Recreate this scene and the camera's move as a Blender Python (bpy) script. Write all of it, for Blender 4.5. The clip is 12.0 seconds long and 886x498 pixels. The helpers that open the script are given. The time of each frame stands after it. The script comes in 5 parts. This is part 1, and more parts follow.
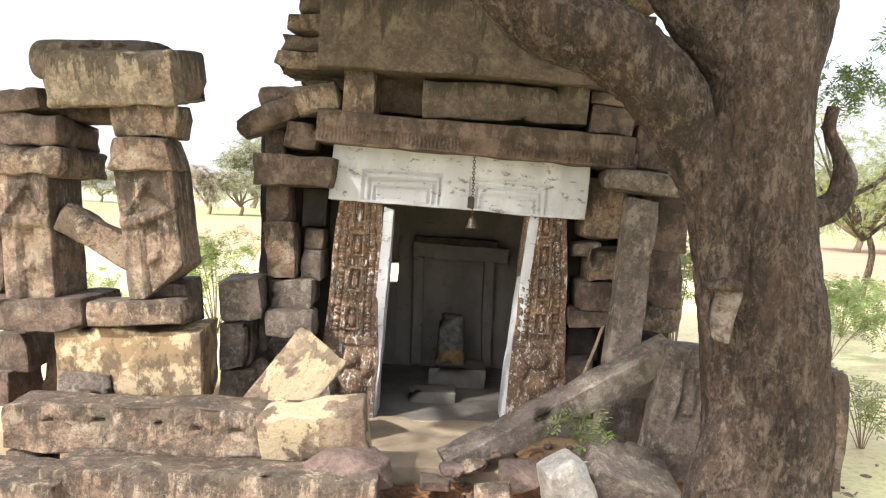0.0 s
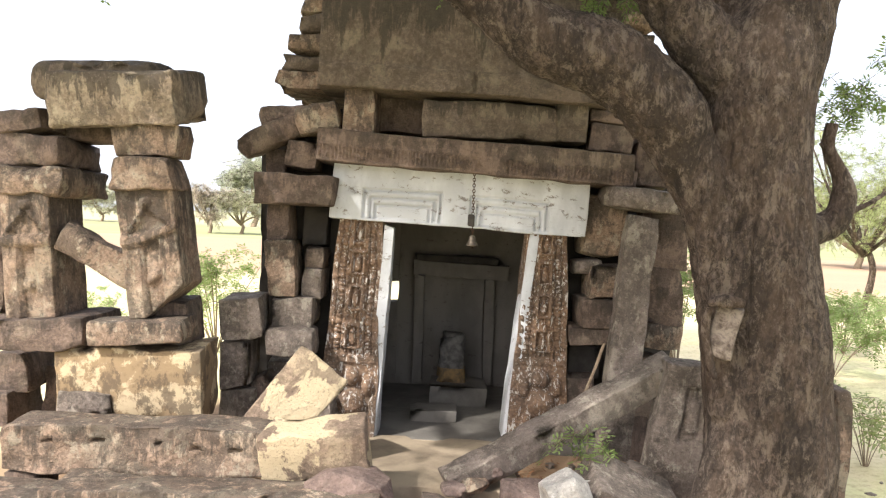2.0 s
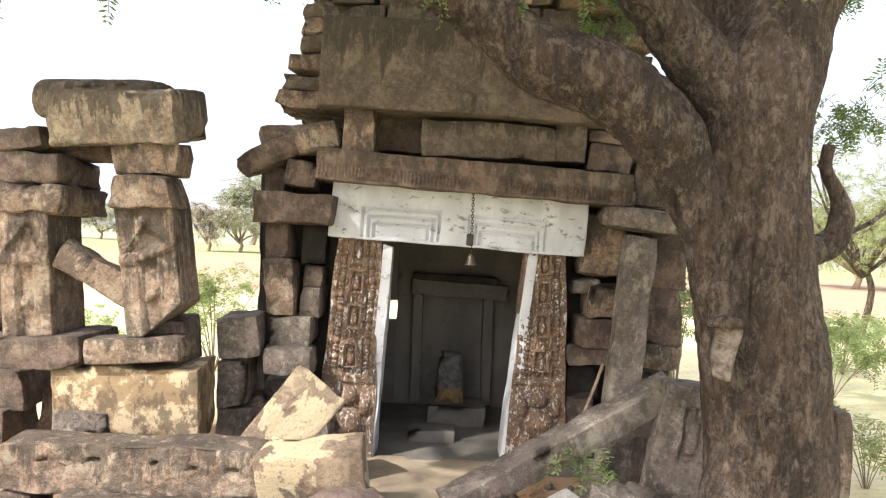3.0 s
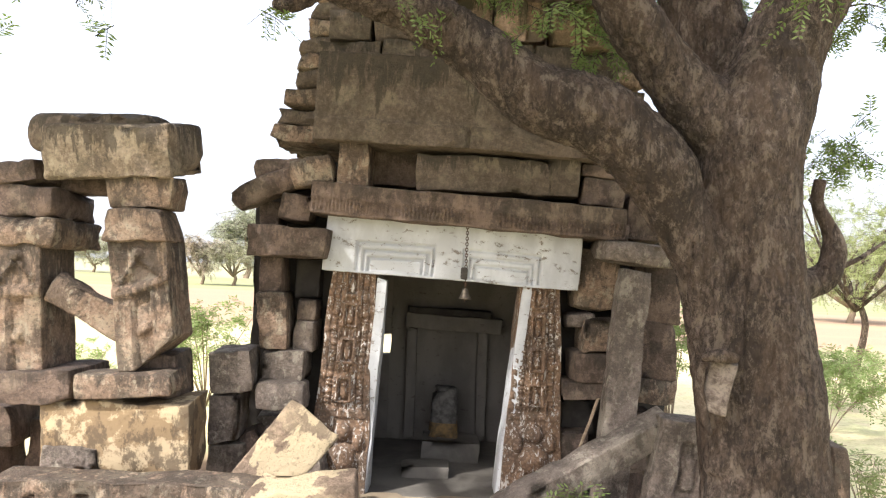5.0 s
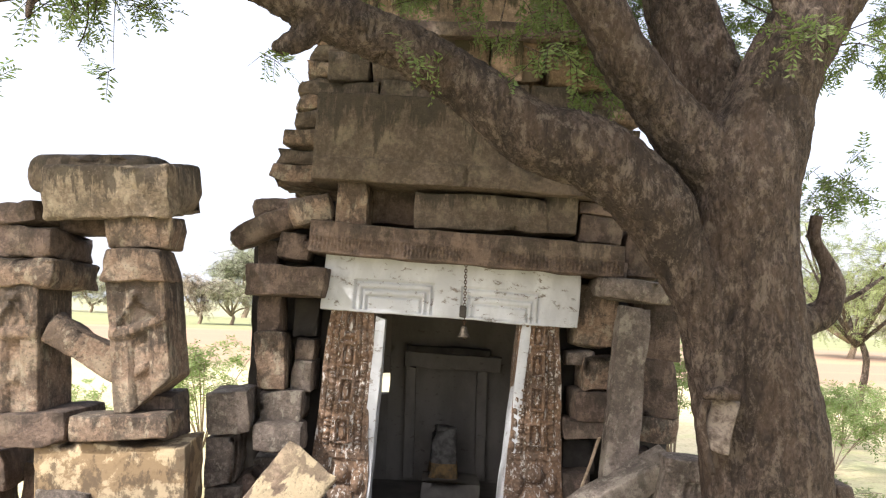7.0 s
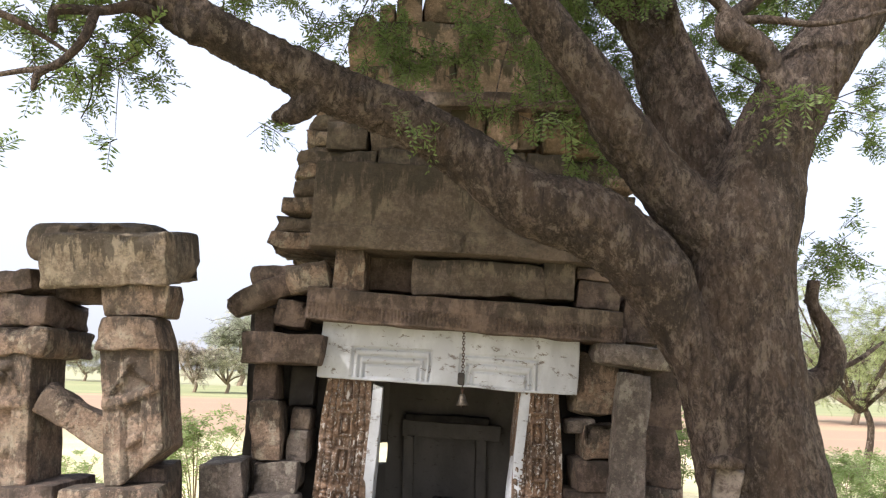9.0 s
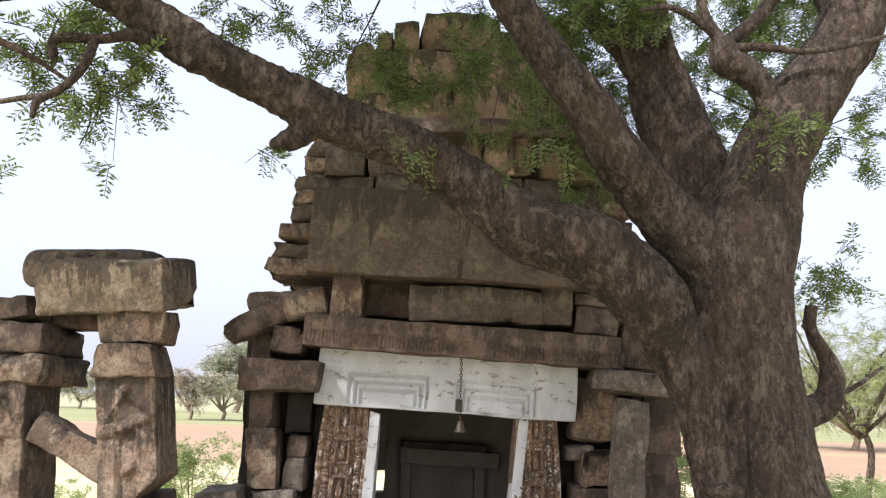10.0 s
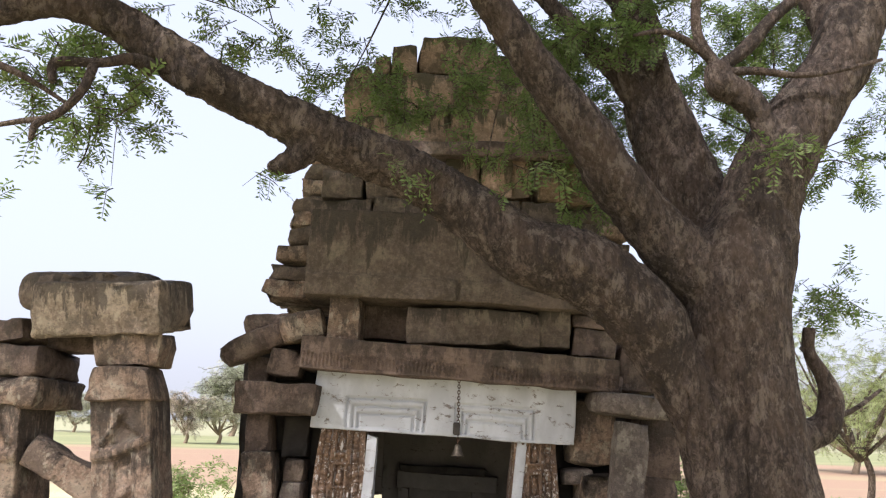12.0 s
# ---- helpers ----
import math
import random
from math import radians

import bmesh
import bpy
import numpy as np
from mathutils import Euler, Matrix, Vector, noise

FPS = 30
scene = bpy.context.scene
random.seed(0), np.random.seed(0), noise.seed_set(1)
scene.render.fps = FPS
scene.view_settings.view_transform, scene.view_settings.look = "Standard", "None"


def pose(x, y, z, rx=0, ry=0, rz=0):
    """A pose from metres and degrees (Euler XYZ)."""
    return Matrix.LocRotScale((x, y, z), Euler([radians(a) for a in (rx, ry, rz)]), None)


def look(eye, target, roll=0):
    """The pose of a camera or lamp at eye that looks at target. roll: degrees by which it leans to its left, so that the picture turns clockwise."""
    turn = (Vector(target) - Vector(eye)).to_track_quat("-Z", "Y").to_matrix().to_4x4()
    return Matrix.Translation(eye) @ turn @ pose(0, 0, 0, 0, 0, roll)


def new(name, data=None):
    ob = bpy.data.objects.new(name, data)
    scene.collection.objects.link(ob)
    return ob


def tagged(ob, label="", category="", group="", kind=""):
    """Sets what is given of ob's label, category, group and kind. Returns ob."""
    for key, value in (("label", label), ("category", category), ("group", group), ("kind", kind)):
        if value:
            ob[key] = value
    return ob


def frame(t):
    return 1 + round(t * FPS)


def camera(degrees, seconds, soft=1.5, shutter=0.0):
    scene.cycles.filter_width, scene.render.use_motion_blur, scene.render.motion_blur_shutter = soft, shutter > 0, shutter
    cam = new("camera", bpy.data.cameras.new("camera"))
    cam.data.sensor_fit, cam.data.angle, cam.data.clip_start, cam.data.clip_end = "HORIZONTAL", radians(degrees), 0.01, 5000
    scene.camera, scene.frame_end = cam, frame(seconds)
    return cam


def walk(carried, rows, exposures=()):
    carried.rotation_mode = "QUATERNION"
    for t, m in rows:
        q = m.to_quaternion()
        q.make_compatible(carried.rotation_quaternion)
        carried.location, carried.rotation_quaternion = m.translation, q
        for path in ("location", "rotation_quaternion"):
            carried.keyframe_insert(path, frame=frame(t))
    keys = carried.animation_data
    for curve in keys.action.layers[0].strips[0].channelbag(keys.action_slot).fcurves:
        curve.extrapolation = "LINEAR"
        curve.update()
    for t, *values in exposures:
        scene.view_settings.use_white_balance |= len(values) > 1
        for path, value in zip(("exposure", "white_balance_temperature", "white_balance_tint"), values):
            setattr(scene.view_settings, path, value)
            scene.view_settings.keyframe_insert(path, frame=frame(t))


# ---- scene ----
cam = camera(60.84, 12.0, soft=1.2)
ROWS = [
    # seconds, eye height, pitch, roll, yaw
    (0, 1.6000, -3.60, -2.30, 0.00),
    (0.5, 1.6002, -3.43, -2.32, 0.02),
    (1, 1.6004, -3.17, -2.33, 0.02),
    (1.5, 1.6007, -2.82, -2.33, 0.04),
    (2, 1.6012, -2.25, -2.07, 0.02),
    (2.5, 1.6018, -1.57, -2.03, 0.04),
    (3, 1.6025, -0.80, -2.29, -0.07),
    (5, 1.6047, 1.75, -2.35, -0.51),
    (5.5, 1.6051, 2.19, -2.28, -0.55),
    (6, 1.6056, 2.76, -2.17, -0.57),
    (6.5, 1.6063, 3.60, -2.07, -0.58),
    (7, 1.6073, 4.62, -1.98, -0.61),
    (9, 1.6117, 9.62, -1.69, -0.76),
    (9.5, 1.6125, 10.62, -1.59, -0.84),
    (10, 1.6134, 11.56, -1.55, -0.94),
    (10.5, 1.6140, 12.23, -1.52, -1.02),
    (11, 1.6144, 12.72, -1.49, -1.08),
    (11.5, 1.6147, 13.04, -1.48, -1.11),
    (12, 1.6149, 13.24, -1.49, -1.12),
]
EXPOSURES = [(0.0, 1.62, 6050, 11), (3.2, 1.62, 6020, 11), (5.0, 1.60, 5990, 12), (7.0, 1.46, 5960, 13), (9.0, 1.21, 5810, 14), (12.0, 1.05, 5740, 16)]
walk(cam, [(t, pose(0, 0, z, 90 + pitch, roll, yaw)) for t, z, pitch, roll, yaw in ROWS], EXPOSURES)

# ---- world and sun ----
SUN_TO = Vector((-0.50, -0.52, 0.70)).normalized()
world = bpy.data.worlds.new("sky")
scene.world = world
world.use_nodes = True
wn = world.node_tree.nodes
sky = wn.new("ShaderNodeTexSky")
sky.sky_type, sky.sun_disc = "NISHITA", False
sky.sun_elevation, sky.sun_rotation = math.asin(SUN_TO.z), math.atan2(SUN_TO.x, SUN_TO.y)
sky.air_density, sky.dust_density, sky.ozone_density = 1.0, 9.0, 1.0
wn["Background"].inputs["Strength"].default_value = 0.15
haze = wn.new("ShaderNodeMix")
haze.data_type = "RGBA"
haze.inputs["Factor"].default_value = 0.61
haze.inputs[7].default_value = (4.2, 4.15, 4.15, 1)
world.node_tree.links.new(sky.outputs[0], haze.inputs[6])
world.node_tree.links.new(haze.outputs[2], wn["Background"].inputs["Color"])
sun_data = bpy.data.lights.new("sun", "SUN")
sun_data.energy, sun_data.angle, sun_data.color = 2.6, radians(1.0), (1.0, 0.915, 0.795)
sun = new("sun", sun_data)
sun.matrix_world = look(SUN_TO * 40, (0, 0, 0))


# ---- materials ----
class Nodes:
    """A short way of writing node trees."""

    def __init__(self, name):
        self.mat = bpy.data.materials.new(name)
        self.mat.use_nodes = True
        self.tree = self.mat.node_tree
        self.bsdf = self.tree.nodes["Principled BSDF"]
        self.coords = self.tree.nodes.new("ShaderNodeTexCoord").outputs["Object"]
        info = self.tree.nodes.new("ShaderNodeObjectInfo")
        self.chance = info.outputs["Random"]

    def link(self, a, b):
        self.tree.links.new(a, b)

    def spread(self, scale=(1, 1, 1)):
        """Object coordinates moved by a chance offset, scaled."""
        add = self.tree.nodes.new("ShaderNodeVectorMath")
        add.operation = "MULTIPLY_ADD"
        comb = self.tree.nodes.new("ShaderNodeCombineXYZ")
        mul = self.math("MULTIPLY", self.chance, 37.0)
        for i in range(3):
            self.link(mul, comb.inputs[i])
        self.link(self.coords, add.inputs[0])
        add.inputs[1].default_value = scale
        self.link(comb.outputs[0], add.inputs[2])
        return add.outputs[0]

    def noise(self, vec, scale, detail=6, rough=0.6, warp=0.0):
        n = self.tree.nodes.new("ShaderNodeTexNoise")
        n.inputs["Scale"].default_value, n.inputs["Detail"].default_value = scale, detail
        n.inputs["Roughness"].default_value, n.inputs["Distortion"].default_value = rough, warp
        self.link(vec, n.inputs["Vector"])
        return n.outputs["Fac"]

    def cells(self, vec, scale, feature="F1"):
        n = self.tree.nodes.new("ShaderNodeTexVoronoi")
        n.feature = feature
        n.inputs["Scale"].default_value = scale
        self.link(vec, n.inputs["Vector"])
        return n.outputs["Distance"]

    def math(self, op, a, b):
        n = self.tree.nodes.new("ShaderNodeMath")
        n.operation = op
        for i, v in enumerate((a, b)):
            if isinstance(v, (int, float)):
                n.inputs[i].default_value = v
            else:
                self.link(v, n.inputs[i])
        return n.outputs[0]

    def ramp(self, fac, lo, hi):
        n = self.tree.nodes.new("ShaderNodeMapRange")
        n.interpolation_type = "SMOOTHSTEP"
        n.inputs["From Min"].default_value, n.inputs["From Max"].default_value = lo, hi
        self.link(fac, n.inputs["Value"])
        return n.outputs["Result"]

    def mix(self, fac, a, b):
        n = self.tree.nodes.new("ShaderNodeMix")
        n.data_type = "RGBA"
        if isinstance(fac, (int, float)):
            n.inputs["Factor"].default_value = fac
        else:
            self.link(fac, n.inputs["Factor"])
        for key, v in (("A", a), ("B", b)):
            sock = [s for s in n.inputs if s.name == key and s.type == "RGBA"][0]
            if isinstance(v, tuple):
                sock.default_value = (*v, 1)
            else:
                self.link(v, sock)
        return [s for s in n.outputs if s.type == "RGBA"][0]

    def done(self, colour, height, strength=0.5, distance=0.02, rough=0.9):
        self.link(colour, self.bsdf.inputs["Base Color"])
        if isinstance(rough, float):
            self.bsdf.inputs["Roughness"].default_value = rough
        else:
            self.link(rough, self.bsdf.inputs["Roughness"])
        self.bsdf.inputs["Specular IOR Level"].default_value = 0.25
        if height is not None:
            b = self.tree.nodes.new("ShaderNodeBump")
            b.inputs["Strength"].default_value, b.inputs["Distance"].default_value = strength, distance
            self.link(height, b.inputs["Height"])
            self.link(b.outputs[0], self.bsdf.inputs["Normal"])
        return self.mat


def stone_material(name, base, other, dark, pale, stain=0.5, lichen=0.5, streaks=0.0, crust=8.0, grain=0.5):
    n = Nodes(name)
    box = n.tree.nodes.new("ShaderNodeTexCoord").outputs["Generated"]
    split = n.tree.nodes.new("ShaderNodeSeparateXYZ")
    n.link(box, split.inputs[0])
    v = n.spread()
    broad = n.noise(v, 1.9, 6, 0.6, 0.2)
    fine = n.noise(v, 30, 10, 0.78)
    c = n.mix(n.ramp(n.chance, 0.0, 1.0), base, other)
    c = n.mix(n.ramp(broad, 0.38, 0.52), c, tuple(0.66 * k for k in base))
    c = n.mix(n.math("MULTIPLY", n.ramp(broad, 0.53, 0.62), 0.85), c, tuple(0.40 * a + 0.55 * p for a, p in zip(base, pale)))
    c = n.mix(n.math("MULTIPLY", n.ramp(fine, 0.44, 0.64), 0.4 + 0.3 * grain), c, tuple(1.5 * k for k in base))
    blotch = n.noise(n.spread((1.0, 1.15, 0.9)), 5.2, 10, 0.74, 0.2)
    c = n.mix(n.math("MULTIPLY", n.ramp(blotch, 0.48, 0.57), stain), c, dark)
    lich = n.noise(n.spread((1.3, 1.1, 0.9)), crust, 9, 0.70 if crust > 4 else 0.58, 0.15)
    c = n.mix(n.math("MULTIPLY", n.ramp(lich, 0.54, 0.62) if crust > 4 else n.ramp(lich, 0.505, 0.53), lichen), c, pale)
    if streaks:
        run = n.noise(n.spread((4.5, 4.5, 0.9)), 2.2, 10, 0.74, 0.15)
        run = n.math("ADD", run, n.math("MULTIPLY", n.math("SUBTRACT", split.outputs[2], 0.58), 0.30))
        c = n.mix(n.math("MULTIPLY", n.ramp(run, 0.50, 0.58), streaks), c, dark)
    specks = n.noise(v, 48, 6, 0.75)
    c = n.mix(n.math("MULTIPLY", n.ramp(specks, 0.54, 0.64), grain), c, dark)
    c = n.mix(n.math("MULTIPLY", n.ramp(n.noise(n.spread((0.9, 1.2, 1.1)), 62, 5, 0.7), 0.60, 0.67), 0.7 * grain), c, pale)
    pits = n.ramp(n.cells(v, 34), 0.0, 0.28)
    h = n.math("ADD", n.math("MULTIPLY", fine, 0.9), n.math("MULTIPLY", pits, 0.25))
    h = n.math("ADD", h, n.math("MULTIPLY", n.noise(v, 7, 6, 0.65), 1.6))
    return n.done(c, h, 1.0, 0.03, 0.92)


STONE = stone_material("weathered_stone", (0.330, 0.235, 0.170), (0.235, 0.190, 0.145), (0.050, 0.043, 0.036), (0.44, 0.385, 0.29), 0.62, 0.60, 0.68, grain=0.55)
STONE_DARK = stone_material("blackened_stone", (0.206, 0.151, 0.121), (0.232, 0.170, 0.133), (0.046, 0.039, 0.033), (0.29, 0.24, 0.18), 0.55, 0.14, 0.45, grain=0.35)
STONE_PALE = stone_material("crusted_pale_stone", (0.30, 0.222, 0.162), (0.285, 0.215, 0.16), (0.10, 0.078, 0.058), (0.56, 0.46, 0.30), 0.45, 0.95, 0.0, 2.4)
STONE_TOWER = stone_material("rain_streaked_stone", (0.192, 0.150, 0.115), (0.170, 0.132, 0.101), (0.055, 0.048, 0.038), (0.27, 0.23, 0.165), 0.40, 0.22, 0.75, grain=0.22)
STONE_ORANGE = stone_material("ochre_weathered_stone", (0.345, 0.240, 0.155), (0.280, 0.205, 0.138), (0.055, 0.052, 0.028), (0.26, 0.20, 0.12), 0.55, 0.2, 0.85, grain=0.25)
STONE_GREY = stone_material("grey_stone", (0.262, 0.216, 0.183), (0.230, 0.190, 0.165), (0.070, 0.060, 0.048), (0.47, 0.43, 0.35), 0.50, 0.55, 0.25)
STONE_BEAM = stone_material("rain_stained_pale_stone", (0.330, 0.262, 0.195), (0.330, 0.262, 0.195), (0.050, 0.043, 0.036), (0.50, 0.43, 0.32), 0.45, 0.50, 0.72, grain=0.5)
STONE_WHITE = stone_material("whitish_stone", (0.60, 0.575, 0.525), (0.60, 0.575, 0.525), (0.30, 0.27, 0.23), (0.66, 0.63, 0.57), 0.35, 0.4, 0.0)
STONE_PURPLE = stone_material("purplish_brown_stone", (0.213, 0.155, 0.132), (0.213, 0.155, 0.132), (0.085, 0.065, 0.060), (0.30, 0.25, 0.21), 0.4, 0.25, 0.0)


def stained_block_material():
    """Cream whitewash flaking from a brown block, dark runs from the top."""
    n = Nodes("flaking_cream_wash_on_stone")
    v = n.spread()
    patch = n.noise(v, 4.2, 10, 0.64, 0.15)
    c = n.mix(n.ramp(patch, 0.46, 0.51), (0.42, 0.335, 0.215), (0.225, 0.162, 0.095))
    run = n.noise(n.spread((1.9, 1.9, 1.2)), 2.6, 10, 0.72, 0.15)
    c = n.mix(n.math("MULTIPLY", n.ramp(run, 0.48, 0.55), 0.8), c, (0.085, 0.064, 0.044))
    spots = n.noise(v, 20, 8, 0.7)
    c = n.mix(n.math("MULTIPLY", n.ramp(spots, 0.52, 0.66), 0.6), c, (0.16, 0.115, 0.07))
    return n.done(c, n.math("ADD", patch, spots), 0.6, 0.015, 0.92)


STAINED = stained_block_material()


def whitewash_material(name, white, dirt, amount):
    n = Nodes(name)
    v = n.spread()
    chips = n.noise(n.spread((0.8, 1.0, 1.5)), 13, 10, 0.78, 0.4)
    smear = n.noise(n.spread((1, 1, 0.5)), 3, 6, 0.6)
    c = n.mix(n.math("MULTIPLY", n.ramp(smear, 0.38, 0.60), 0.75), white, tuple(0.68 * k for k in white))
    c = n.mix(n.math("MULTIPLY", n.ramp(chips, 0.72 - amount, 0.76 - amount), 0.9), c, dirt)
    h = n.math("SUBTRACT", n.noise(v, 30, 6, 0.6), n.math("MULTIPLY", n.ramp(chips, 0.72 - amount, 0.76 - amount), 1.2))
    return n.done(c, h, 0.5, 0.008, 0.9)


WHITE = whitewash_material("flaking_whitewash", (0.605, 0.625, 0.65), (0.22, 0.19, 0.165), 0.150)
# the chamber's copy of WHITE, with indoor shade put into its colour
WHITE_INSIDE = whitewash_material("shade_darkened_whitewash", (0.225, 0.208, 0.185), (0.12, 0.105, 0.09), 0.13)


def carved_material():
    """Red-brown carved stone with old whitewash caught in the relief."""
    n = Nodes("carved_stone_with_paint_remains")
    v = n.spread()
    broad = n.noise(v, 3, 5, 0.6)
    c = n.mix(n.ramp(broad, 0.35, 0.65), (0.27, 0.175, 0.112), (0.20, 0.142, 0.104))
    knots = n.cells(v, 42)
    c = n.mix(n.math("MULTIPLY", n.ramp(knots, 0.30, 0.60), 0.45), c, (0.060, 0.042, 0.030))
    grime = n.noise(n.spread((1.6, 1.6, 0.9)), 4.0, 9, 0.7)
    c = n.mix(n.math("MULTIPLY", n.ramp(grime, 0.50, 0.62), 0.55), c, (0.105, 0.085, 0.066))
    drips = n.noise(n.spread((3.2, 3.2, 0.9)), 9, 8, 0.66, 0.3)
    c = n.mix(n.ramp(drips, 0.575, 0.605), c, (0.52, 0.49, 0.45))
    flecks = n.noise(n.spread((1.0, 1.0, 0.7)), 34, 6, 0.7)
    c = n.mix(n.math("MULTIPLY", n.ramp(flecks, 0.585, 0.63), 0.85), c, (0.57, 0.54, 0.50))
    h = n.math("ADD", n.math("MULTIPLY", n.ramp(knots, 0.0, 0.5), -0.5), n.noise(v, 60, 6, 0.7))
    return n.done(c, h, 0.8, 0.010, 0.94)


CARVED = carved_material()


def bark_material():
    """Flaking grey-brown bark: small plates, dark cracks, ochre and pale bare patches."""
    n = Nodes("grey_brown_bark")
    v = n.spread((1, 1, 1))
    broad = n.noise(v, 1.7, 6, 0.6, 0.5)
    plates = n.cells(n.spread((1.5, 1.5, 0.8)), 17)
    flake = n.noise(n.spread((1.7, 1.7, 0.95)), 24, 9, 0.74, 0.7)
    c = n.mix(n.ramp(flake, 0.40, 0.60), (0.060, 0.045, 0.036), (0.188, 0.140, 0.110))
    c = n.mix(n.math("MULTIPLY", n.ramp(plates, 0.32, 0.66), 0.42), c, (0.040, 0.030, 0.023))
    c = n.mix(n.math("MULTIPLY", n.ramp(broad, 0.46, 0.60), 0.5), c, (0.125, 0.086, 0.060))
    damp = n.noise(n.spread((1.5, 1.5, 0.45)), 2.6, 8, 0.68, 0.3)
    c = n.mix(n.math("MULTIPLY", n.ramp(damp, 0.51, 0.60), 0.66), c, (0.040, 0.031, 0.025))
    pale = n.noise(n.spread((1.5, 1.5, 0.8)), 7.5, 10, 0.80, 0.3)
    c = n.mix(n.math("MULTIPLY", n.ramp(pale, 0.50, 0.61), 0.74), c, (0.280, 0.224, 0.175))
    flecks = n.noise(n.spread((1.2, 1.2, 0.8)), 46, 7, 0.75)
    c = n.mix(n.math("MULTIPLY", n.ramp(flecks, 0.57, 0.64), 0.42), c, (0.255, 0.212, 0.165))
    crease = n.ramp(n.noise(n.spread((4.2, 4.2, 0.6)), 3.2, 9, 0.72, 0.9), 0.34, 0.42)
    c = n.mix(n.math("MULTIPLY", n.math("SUBTRACT", 1.0, crease), 0.7), c, (0.030, 0.023, 0.018))
    h = n.math("ADD", n.math("MULTIPLY", flake, 2.2), n.math("MULTIPLY", crease, 0.8))
    h = n.math("SUBTRACT", h, n.math("MULTIPLY", n.ramp(plates, 0.25, 0.7), 0.7))
    h = n.math("ADD", h, n.math("MULTIPLY", n.noise(v, 7, 7, 0.65), 1.4))
    return n.done(c, h, 1.0, 0.045, 0.92)


BARK = bark_material()


def plain_material(name, a, b, scale, rough=0.85, strength=0.3, metal=0.0):
    n = Nodes(name)
    v = n.spread()
    c = n.mix(n.ramp(n.noise(v, scale, 7, 0.65, 0.3), 0.36, 0.64), a, b)
    n.bsdf.inputs["Metallic"].default_value = metal
    return n.done(c, n.noise(v, scale * 4, 6, 0.65), strength, 0.01, rough)


FLOOR_DUST = plain_material("dusty_stone_floor", (0.20, 0.160, 0.115), (0.30, 0.245, 0.175), 3.0)
FLOOR_DARK = plain_material("grey_chamber_floor", (0.120, 0.112, 0.100), (0.185, 0.172, 0.152), 2.5)
# core walls and ceiling wear this: deep shade put into the base colour
NEAR_BLACK = plain_material("near_black_stone", (0.035, 0.031, 0.028), (0.065, 0.058, 0.050), 4.0)
IDOL_STONE = plain_material("dark_oiled_stone", (0.055, 0.052, 0.049), (0.125, 0.120, 0.112), 14.0, 0.55)
IDOL_OCHRE = plain_material("ochre_powder", (0.24, 0.155, 0.065), (0.12, 0.09, 0.055), 16.0)
BRASS = plain_material("tarnished_brass", (0.075, 0.062, 0.048), (0.15, 0.125, 0.095), 30.0, 0.5, 0.1, 0.7)
IRON = plain_material("rusty_iron", (0.05, 0.035, 0.028), (0.12, 0.065, 0.04), 60.0, 0.7, 0.2, 0.4)
DRY_WOOD = plain_material("dry_wood", (0.20, 0.15, 0.10), (0.30, 0.24, 0.17), 22.0)
SCAR = plain_material("bare_scarred_wood", (0.185, 0.155, 0.127), (0.062, 0.047, 0.038), 24.0)
LITTER = plain_material("dry_leaf_litter", (0.27, 0.135, 0.065), (0.16, 0.09, 0.05), 30.0)


def leaf_material(name, a, b, through_light=0.35):
    n = Nodes(name)
    geo = n.tree.nodes.new("ShaderNodeNewGeometry")
    c = n.mix(geo.outputs["Random Per Island"], a, b)
    out = n.tree.nodes["Material Output"]
    trans = n.tree.nodes.new("ShaderNodeBsdfTranslucent")
    n.link(n.mix(0.5, c, (0.16, 0.26, 0.03)), trans.inputs["Color"])
    n.done(c, None, rough=0.6)
    mix = n.tree.nodes.new("ShaderNodeMixShader")
    mix.inputs[0].default_value = through_light
    n.link(n.bsdf.outputs[0], mix.inputs[1])
    n.link(trans.outputs[0], mix.inputs[2])
    n.link(mix.outputs[0], out.inputs["Surface"])
    return n.mat


LEAF = leaf_material("feathery_green_leaf", (0.112, 0.158, 0.056), (0.195, 0.235, 0.100), 0.48)
LEAF_BUSH = leaf_material("bright_bush_leaf", (0.22, 0.30, 0.10), (0.32, 0.39, 0.17), 0.5)
# LEAF_FAR and LEAF_HAZE: distance haze painted in as paler leaf colours
LEAF_FAR = leaf_material("haze_paled_far_leaf", (0.36, 0.35, 0.24), (0.45, 0.43, 0.31), 0.35)
LEAF_HAZE = leaf_material("haze_paled_distant_leaf", (0.42, 0.43, 0.33), (0.50, 0.50, 0.40), 0.4)
LEAF_LIGHT = leaf_material("yellow_green_leaf", (0.30, 0.34, 0.15), (0.38, 0.41, 0.21), 0.45)
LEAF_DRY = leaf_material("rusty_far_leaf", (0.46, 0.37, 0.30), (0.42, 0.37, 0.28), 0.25)


